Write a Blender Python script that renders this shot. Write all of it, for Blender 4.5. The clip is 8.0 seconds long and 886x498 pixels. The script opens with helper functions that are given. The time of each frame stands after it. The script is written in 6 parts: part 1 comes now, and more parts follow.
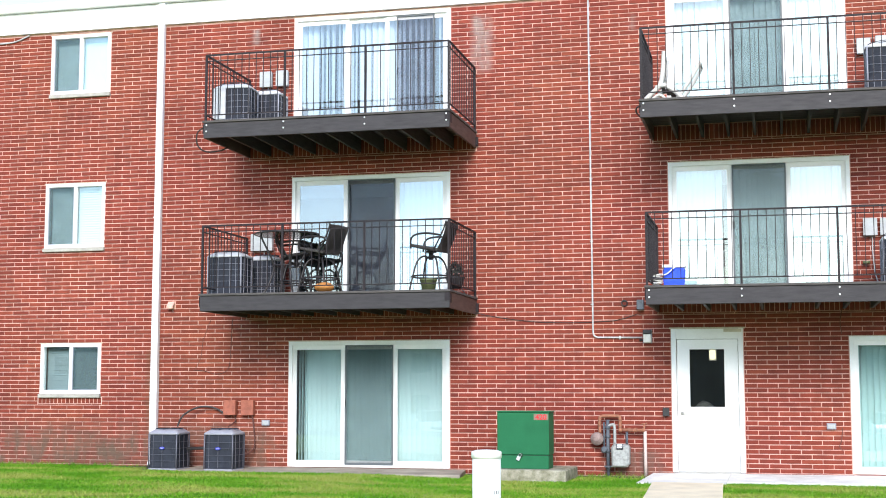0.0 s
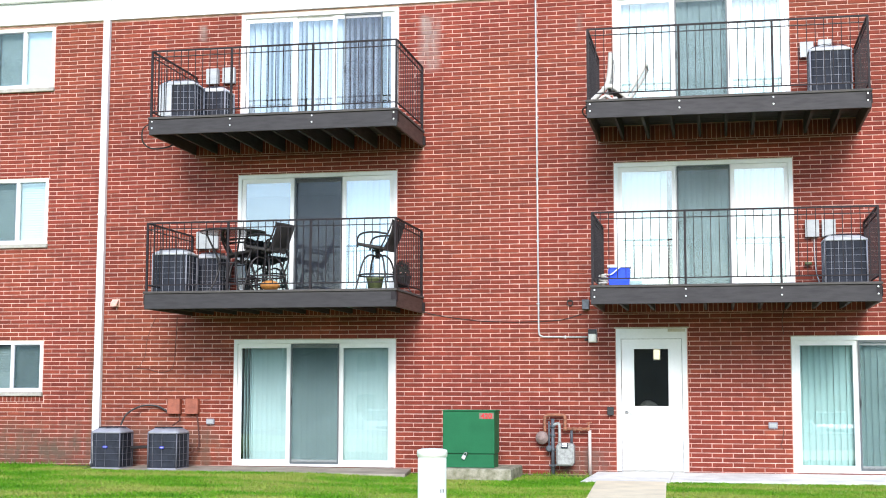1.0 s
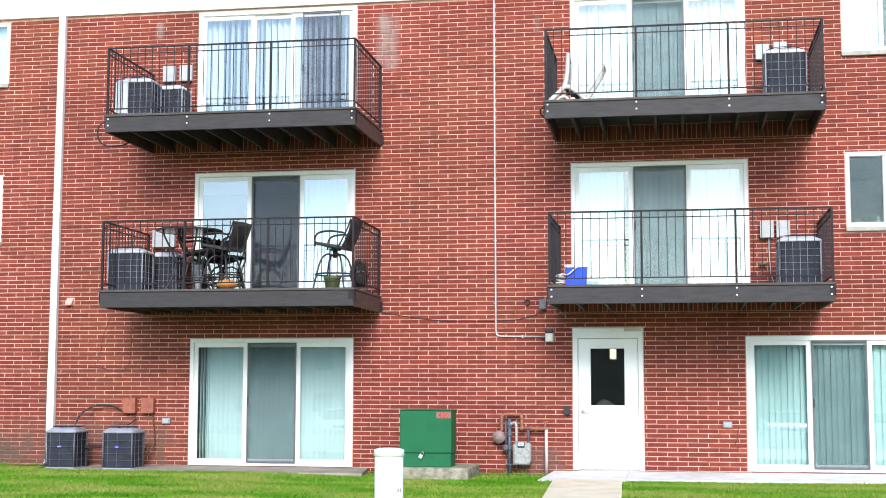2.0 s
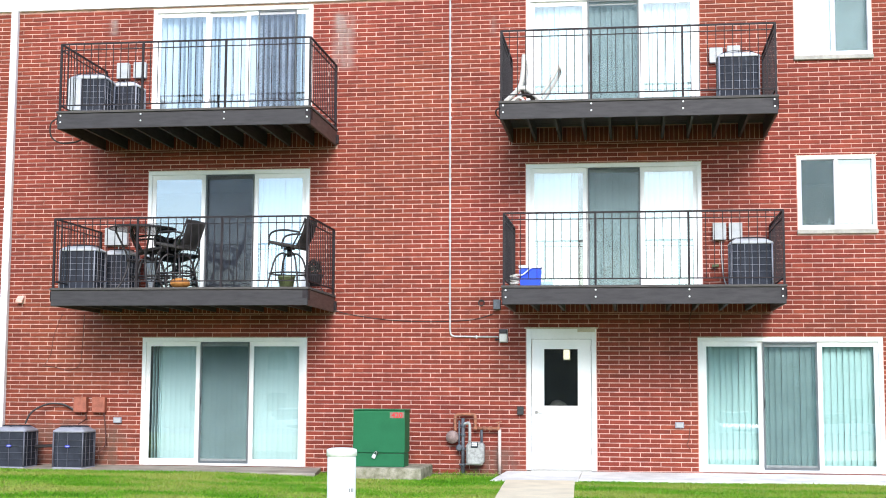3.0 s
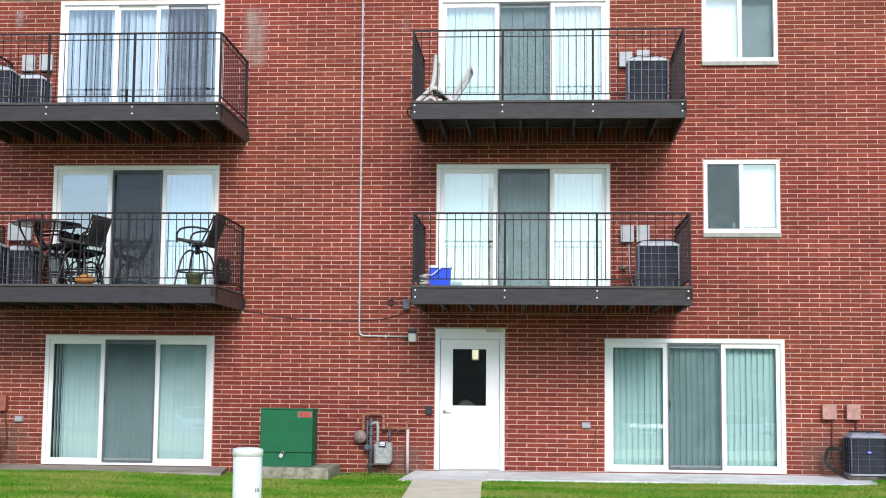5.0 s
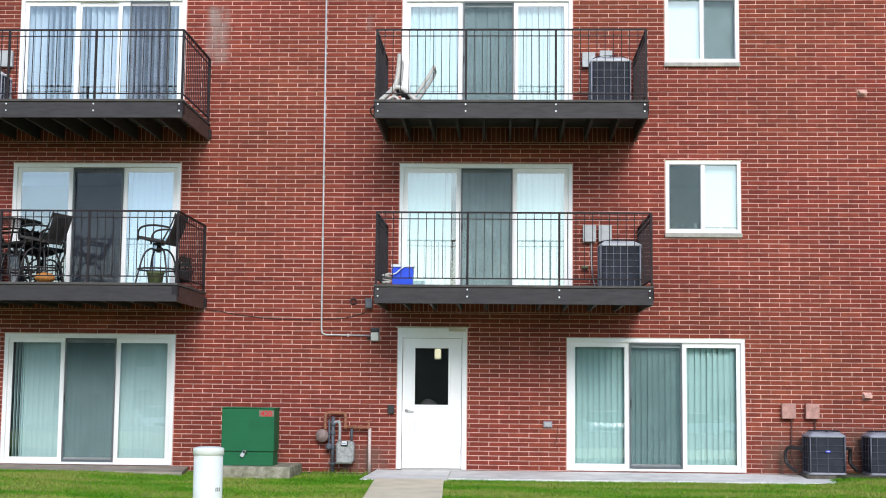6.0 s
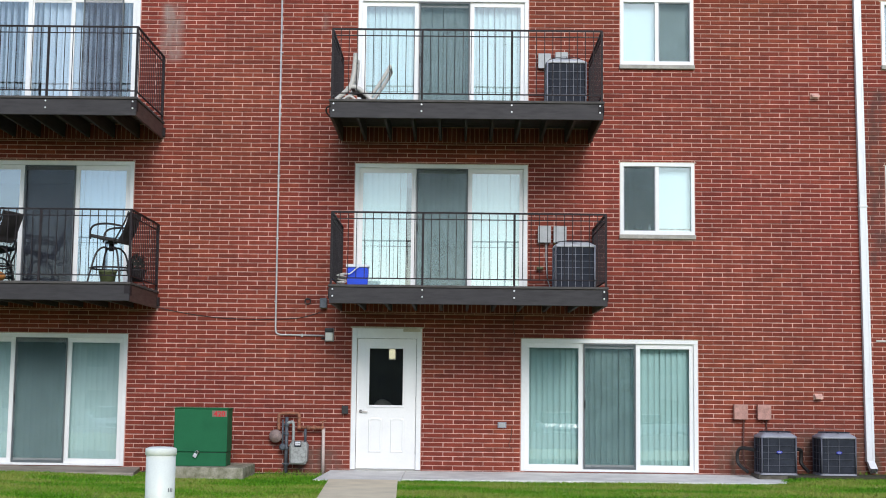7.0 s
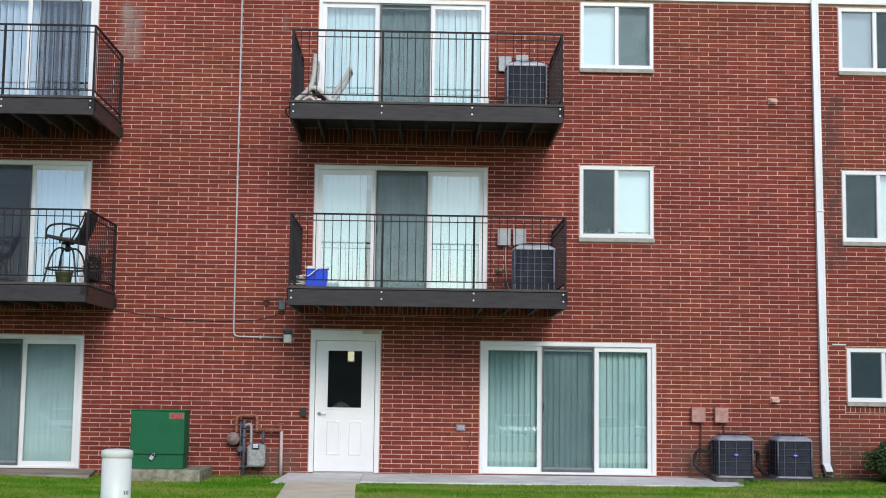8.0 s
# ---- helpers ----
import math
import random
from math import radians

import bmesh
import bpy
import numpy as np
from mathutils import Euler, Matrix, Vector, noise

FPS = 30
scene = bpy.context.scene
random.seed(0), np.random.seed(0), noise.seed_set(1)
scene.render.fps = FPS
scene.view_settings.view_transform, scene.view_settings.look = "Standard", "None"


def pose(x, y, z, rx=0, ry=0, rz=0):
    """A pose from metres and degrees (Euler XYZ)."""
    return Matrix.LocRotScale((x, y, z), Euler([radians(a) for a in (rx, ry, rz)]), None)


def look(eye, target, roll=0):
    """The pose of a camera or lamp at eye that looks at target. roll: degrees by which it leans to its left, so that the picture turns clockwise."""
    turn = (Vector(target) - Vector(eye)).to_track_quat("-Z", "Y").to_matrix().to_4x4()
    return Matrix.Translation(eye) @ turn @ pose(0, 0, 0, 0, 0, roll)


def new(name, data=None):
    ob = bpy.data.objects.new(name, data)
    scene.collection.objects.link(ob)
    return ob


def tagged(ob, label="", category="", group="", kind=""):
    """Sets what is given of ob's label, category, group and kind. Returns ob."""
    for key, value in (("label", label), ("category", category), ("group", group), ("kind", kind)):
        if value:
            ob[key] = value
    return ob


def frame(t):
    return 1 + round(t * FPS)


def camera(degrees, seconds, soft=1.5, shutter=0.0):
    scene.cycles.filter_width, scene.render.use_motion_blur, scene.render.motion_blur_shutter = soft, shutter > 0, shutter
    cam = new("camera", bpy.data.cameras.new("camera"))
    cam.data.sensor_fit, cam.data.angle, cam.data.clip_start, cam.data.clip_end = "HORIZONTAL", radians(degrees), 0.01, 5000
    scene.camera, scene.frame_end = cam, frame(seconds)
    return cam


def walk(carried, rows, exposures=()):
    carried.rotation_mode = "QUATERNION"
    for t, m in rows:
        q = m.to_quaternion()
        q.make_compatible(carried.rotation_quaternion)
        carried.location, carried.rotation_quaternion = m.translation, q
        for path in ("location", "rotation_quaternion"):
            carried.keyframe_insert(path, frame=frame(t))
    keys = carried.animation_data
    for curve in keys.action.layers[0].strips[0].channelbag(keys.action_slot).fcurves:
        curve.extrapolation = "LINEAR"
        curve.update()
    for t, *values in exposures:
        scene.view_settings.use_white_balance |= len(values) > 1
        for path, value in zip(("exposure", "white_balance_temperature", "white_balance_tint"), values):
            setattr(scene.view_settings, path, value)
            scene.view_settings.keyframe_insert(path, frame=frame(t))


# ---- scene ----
cam = camera(36.1, 8.0, soft=1.0)
PATH = [
    (0, (1.598, -21.395, 1.242), (1.124, -19.463, 1.45), -0.0),
    (0.5, (1.593, -21.398, 1.24), (1.159, -19.457, 1.447), 0.0),
    (1, (1.597, -21.411, 1.236), (1.2, -19.462, 1.443), 0.1),
    (1.5, (1.597, -21.421, 1.241), (1.231, -19.465, 1.447), 0.1),
    (3, (1.612, -21.427, 1.239), (1.341, -19.457, 1.445), 0.3),
    (3.5, (1.607, -21.416, 1.243), (1.372, -19.441, 1.448), 0.4),
    (4, (1.616, -21.409, 1.243), (1.415, -19.43, 1.448), 0.4),
    (4.5, (1.619, -21.413, 1.246), (1.451, -19.431, 1.452), 0.5),
    (6, (1.634, -21.423, 1.246), (1.547, -19.436, 1.451), 0.6),
    (6.5, (1.625, -21.415, 1.242), (1.573, -19.427, 1.448), 0.7),
    (7, (1.622, -21.4, 1.24), (1.602, -19.411, 1.447), 0.7),
    (7.5, (1.613, -21.378, 1.235), (1.625, -19.389, 1.443), 0.8),
    (8, (1.616, -21.371, 1.234), (1.656, -19.382, 1.446), 0.8),
]
walk(cam, [(t, look(eye, target, roll)) for t, eye, target, roll in PATH], exposures=[(0.0, 1.42), (1.5, 1.39), (3.0, 1.40), (3.5, 1.33), (4.0, 1.10), (4.5, 0.96), (6.0, 0.75), (6.5, 0.63), (7.5, 0.35), (8.0, 0.33)])

# ---------------------------------------------------------------- world, sun
world = bpy.data.worlds.new("overcast_sky")
scene.world = world
world.use_nodes = True
wn = world.node_tree.nodes
sky = wn.new("ShaderNodeTexSky")
sky.sky_type = "NISHITA"
sky.sun_disc = False
sky.sun_elevation = radians(29.7)
sky.sun_rotation = radians(169.8)
sky.air_density, sky.dust_density, sky.ozone_density = 1.0, 0.5, 1.8
world.node_tree.links.new(sky.outputs[0], wn["Background"].inputs[0])
wn["Background"].inputs[1].default_value = 0.15

sun = new("sun", bpy.data.lights.new("sun", "SUN"))
sun.data.energy, sun.data.angle, sun.data.color = 1.5, radians(24), (1.0, 0.955, 0.93)
sun.matrix_basis = look((4.3, -24, 13.9), (0, 0, 0))


# ---------------------------------------------------------------- materials
def material(name, colour, rough=0.6, metal=0.0, vary=0.12, scale=6.0, fine=60.0, bump=0.15, bump_scale=80.0, second=None, stretch=(1, 1, 1), spec=0.5, world_space=True):
    """A paint, metal, wood or stone surface: colour at two scales of noise, and fine relief."""
    m = bpy.data.materials.new(name)
    m.use_nodes = True
    n, l = m.node_tree.nodes, m.node_tree.links
    b = n["Principled BSDF"]
    b.inputs["Metallic"].default_value = metal
    b.inputs["Specular IOR Level"].default_value = spec
    geo = n.new("ShaderNodeNewGeometry")
    mp = n.new("ShaderNodeMapping")
    mp.inputs["Scale"].default_value = stretch
    l.new(geo.outputs["Position"], mp.inputs["Vector"])
    big, small = n.new("ShaderNodeTexNoise"), n.new("ShaderNodeTexNoise")
    big.inputs["Scale"].default_value, small.inputs["Scale"].default_value = scale, fine
    big.inputs["Detail"].default_value, small.inputs["Detail"].default_value = 4, 3
    l.new(mp.outputs[0], big.inputs["Vector"])
    l.new(mp.outputs[0], small.inputs["Vector"])
    mix = n.new("ShaderNodeMix")
    mix.data_type = "RGBA"
    c2 = second or tuple(c * (1 - 2.2 * vary) for c in colour)
    mix.inputs["A"].default_value = (*colour, 1)
    mix.inputs["B"].default_value = (*c2, 1)
    ramp = n.new("ShaderNodeMapRange")
    ramp.inputs["From Min"].default_value, ramp.inputs["From Max"].default_value = 0.38, 0.72
    l.new(big.outputs[0], ramp.inputs[0])
    l.new(ramp.outputs[0], mix.inputs["Factor"])
    hsv = n.new("ShaderNodeHueSaturation")
    val = n.new("ShaderNodeMapRange")
    val.inputs["To Min"].default_value, val.inputs["To Max"].default_value = 1 - vary, 1 + vary
    val.inputs["From Min"].default_value, val.inputs["From Max"].default_value = 0.25, 0.75
    l.new(small.outputs[0], val.inputs[0])
    l.new(val.outputs[0], hsv.inputs["Value"])
    l.new(mix.outputs["Result"], hsv.inputs["Color"])
    l.new(hsv.outputs[0], b.inputs["Base Color"])
    rr = n.new("ShaderNodeMapRange")
    rr.inputs["To Min"].default_value, rr.inputs["To Max"].default_value = max(rough - 0.1, 0.02), min(rough + 0.12, 1)
    l.new(big.outputs[0], rr.inputs[0])
    l.new(rr.outputs[0], b.inputs["Roughness"])
    if bump:
        rel = n.new("ShaderNodeTexNoise")
        rel.inputs["Scale"].default_value = bump_scale
        l.new(mp.outputs[0], rel.inputs["Vector"])
        bp = n.new("ShaderNodeBump")
        bp.inputs["Strength"].default_value, bp.inputs["Distance"].default_value = bump, 0.004
        l.new(rel.outputs[0], bp.inputs["Height"])
        l.new(bp.outputs[0], b.inputs["Normal"])
    return m


def math_node(n, l, op, a, b=0.0, clamp=False):
    k = n.new("ShaderNodeMath")
    k.operation, k.use_clamp = op, clamp
    for i, v in enumerate((a, b)):
        if isinstance(v, (int, float)):
            k.inputs[i].default_value = v
        else:
            l.new(v, k.inputs[i])
    return k.outputs[0]


def band(n, l, v, lo, hi, soft):
    """1 where lo < v < hi, with soft edges."""
    up = math_node(n, l, "DIVIDE", math_node(n, l, "SUBTRACT", v, lo), soft, True)
    dn = math_node(n, l, "DIVIDE", math_node(n, l, "SUBTRACT", hi, v), soft, True)
    return math_node(n, l, "MULTIPLY", up, dn)


def masonry(name, source, colours, rough=0.85):
    """Fired brick or mortar. source: 'island', 'object' or ''. Carries the wall's own stains: lime bloom, earth splash
    and rust runs; the splash also holds painted shade.
    """
    m = bpy.data.materials.new(name)
    m.use_nodes = True
    n, l = m.node_tree.nodes, m.node_tree.links
    b = n["Principled BSDF"]
    b.inputs["Specular IOR Level"].default_value = 0.25
    geo = n.new("ShaderNodeNewGeometry")
    pos = geo.outputs["Position"]
    xyz = n.new("ShaderNodeSeparateXYZ")
    l.new(pos, xyz.inputs[0])
    big, mid, small = (n.new("ShaderNodeTexNoise") for _ in range(3))
    for k, s, d in ((big, 0.55, 3), (mid, 7.0, 4), (small, 90.0, 3)):
        k.inputs["Scale"].default_value, k.inputs["Detail"].default_value = s, d
        l.new(pos, k.inputs["Vector"])
    ramp = n.new("ShaderNodeValToRGB")
    e = ramp.color_ramp.elements
    e[0].position, e[0].color = 0.0, (*colours[0], 1)
    e[1].position, e[1].color = 1.0, (*colours[-1], 1)
    for i, c in enumerate(colours[1:-1]):
        k = e.new((i + 1) / (len(colours) - 1))
        k.color = (*c, 1)
    if source == "island":
        rnd = geo.outputs["Random Per Island"]
    elif source == "object":
        rnd = n.new("ShaderNodeObjectInfo").outputs["Random"]
    else:
        rnd = mid.outputs[0]
    l.new(rnd, ramp.inputs[0])
    # weathering from bay to bay and grain within a piece
    hsv = n.new("ShaderNodeHueSaturation")
    v = math_node(n, l, "ADD", math_node(n, l, "MULTIPLY", big.outputs[0], 0.7), 0.65)
    v = math_node(n, l, "MULTIPLY", v, math_node(n, l, "ADD", math_node(n, l, "MULTIPLY", small.outputs[0], 0.5), 0.75))
    v = math_node(n, l, "MULTIPLY", v, math_node(n, l, "ADD", math_node(n, l, "MULTIPLY", mid.outputs[0], 0.62), 0.69))
    l.new(v, hsv.inputs["Value"])
    drift = n.new("ShaderNodeTexNoise")
    drift.inputs["Scale"].default_value = 0.35
    l.new(pos, drift.inputs["Vector"])
    l.new(math_node(n, l, "ADD", math_node(n, l, "MULTIPLY", drift.outputs[0], 0.024), 0.4865), hsv.inputs["Hue"])
    l.new(ramp.outputs[0], hsv.inputs["Color"])
    colour = hsv.outputs[0]

    def stain_or_shade(mask, tint, colour):
        k = n.new("ShaderNodeMix")
        k.data_type = "RGBA"
        l.new(mask, k.inputs["Factor"])
        l.new(colour, k.inputs["A"])
        k.inputs["B"].default_value = (*tint, 1)
        return k.outputs["Result"]

    streak = n.new("ShaderNodeTexNoise")
    mp = n.new("ShaderNodeMapping")
    mp.inputs["Scale"].default_value = (6, 6, 2.6)
    l.new(pos, mp.inputs["Vector"])
    l.new(mp.outputs[0], streak.inputs["Vector"])
    streak.inputs["Scale"].default_value, streak.inputs["Detail"].default_value = 1.0, 5
    st = math_node(n, l, "MULTIPLY", math_node(n, l, "SUBTRACT", streak.outputs[0], 0.3), 2.6, True)
    X, Zc = xyz.outputs["X"], xyz.outputs["Z"]

    def patch(x0, x1, z0, z1, soft, amount):
        k = math_node(n, l, "MULTIPLY", band(n, l, X, x0, x1, soft), band(n, l, Zc, z0, z1, soft))
        return math_node(n, l, "MULTIPLY", math_node(n, l, "MULTIPLY", k, st), amount)

    for x0, x1, z0, z1, soft, amount in ((-3.22, -2.78, 6.40, 7.45, 0.13, 0.85), (-7.05, -6.85, 7.1, 7.45, 0.08, 0.7), (-0.62, -0.46, 6.95, 7.3, 0.08, 0.45)):
        colour = stain_or_shade(patch(x0, x1, z0, z1, soft, amount), (0.31, 0.275, 0.25), colour)
    # earth splash, strengthened to paint in the shade on the facade's lower ends
    for x0, x1 in ((-20, -6.3), (5.5, 8.9)):
        colour = stain_or_shade(patch(x0, x1, -0.4, 0.85, 0.45, 0.95), (0.12, 0.085, 0.06), colour)
    colour = stain_or_shade(patch(-1.15, -0.02, -0.2, 0.42, 0.15, 0.9), (0.15, 0.095, 0.075), colour)
    colour = stain_or_shade(patch(8.02, 8.5, 3.2, 6.2, 0.15, 0.75), (0.06, 0.045, 0.04), colour)
    colour = stain_or_shade(patch(-8.9, -8.55, 0.3, 2.0, 0.1, 0.35), (0.10, 0.10, 0.05), colour)
    l.new(colour, b.inputs["Base Color"])
    b.inputs["Roughness"].default_value = rough
    bp = n.new("ShaderNodeBump")
    bp.inputs["Strength"].default_value, bp.inputs["Distance"].default_value = 0.5, 0.004
    l.new(small.outputs[0], bp.inputs["Height"])
    l.new(bp.outputs[0], b.inputs["Normal"])
    return m


def glazing(name, tint, base=0.10, gain=1.6, rough=0.0):
    """A window pane: tinted and clear, with the gloss of two sheets of glass."""
    m = bpy.data.materials.new(name)
    m.use_nodes = True
    n, l = m.node_tree.nodes, m.node_tree.links
    n.remove(n["Principled BSDF"])
    clear, gloss, mix, fr = n.new("ShaderNodeBsdfTransparent"), n.new("ShaderNodeBsdfGlossy"), n.new("ShaderNodeMixShader"), n.new("ShaderNodeFresnel")
    clear.inputs[0].default_value = (*tint, 1)
    gloss.inputs["Roughness"].default_value = rough
    fac = math_node(n, l, "ADD", math_node(n, l, "MULTIPLY", fr.outputs[0], gain), base, True)
    wave = n.new("ShaderNodeTexNoise")
    wave.inputs["Scale"].default_value = 1.3
    geo = n.new("ShaderNodeNewGeometry")
    l.new(geo.outputs["Position"], wave.inputs["Vector"])
    bp = n.new("ShaderNodeBump")
    bp.inputs["Strength"].default_value, bp.inputs["Distance"].default_value = 0.2, 0.004
    l.new(wave.outputs[0], bp.inputs["Height"])
    l.new(bp.outputs[0], gloss.inputs["Normal"])
    l.new(fac, mix.inputs[0])
    l.new(clear.outputs[0], mix.inputs[1])
    l.new(gloss.outputs[0], mix.inputs[2])
    l.new(mix.outputs[0], n["Material Output"].inputs[0])
    return m


def mesh_screen(name, colour, cover):
    """Insect screen: a fine dark weave that is half see-through."""
    m = bpy.data.materials.new(name)
    m.use_nodes = True
    n, l = m.node_tree.nodes, m.node_tree.links
    b = n["Principled BSDF"]
    b.inputs["Base Color"].default_value = (*colour, 1)
    b.inputs["Roughness"].default_value = 0.8
    clear, mix = n.new("ShaderNodeBsdfTransparent"), n.new("ShaderNodeMixShader")
    noise_t = n.new("ShaderNodeTexNoise")
    noise_t.inputs["Scale"].default_value = 3.0
    geo = n.new("ShaderNodeNewGeometry")
    l.new(geo.outputs["Position"], noise_t.inputs["Vector"])
    l.new(math_node(n, l, "ADD", math_node(n, l, "MULTIPLY", noise_t.outputs[0], 0.12), cover - 0.06), mix.inputs[0])
    l.new(clear.outputs[0], mix.inputs[1])
    l.new(b.outputs[0], mix.inputs[2])
    l.new(mix.outputs[0], n["Material Output"].inputs[0])
    return m


def glowing(name, colour, strength):
    m = bpy.data.materials.new(name)
    m.use_nodes = True
    b = m.node_tree.nodes["Principled BSDF"]
    b.inputs["Base Color"].default_value = (*colour, 1)
    b.inputs["Emission Color"].default_value = (*colour, 1)
    b.inputs["Emission Strength"].default_value = strength
    return m


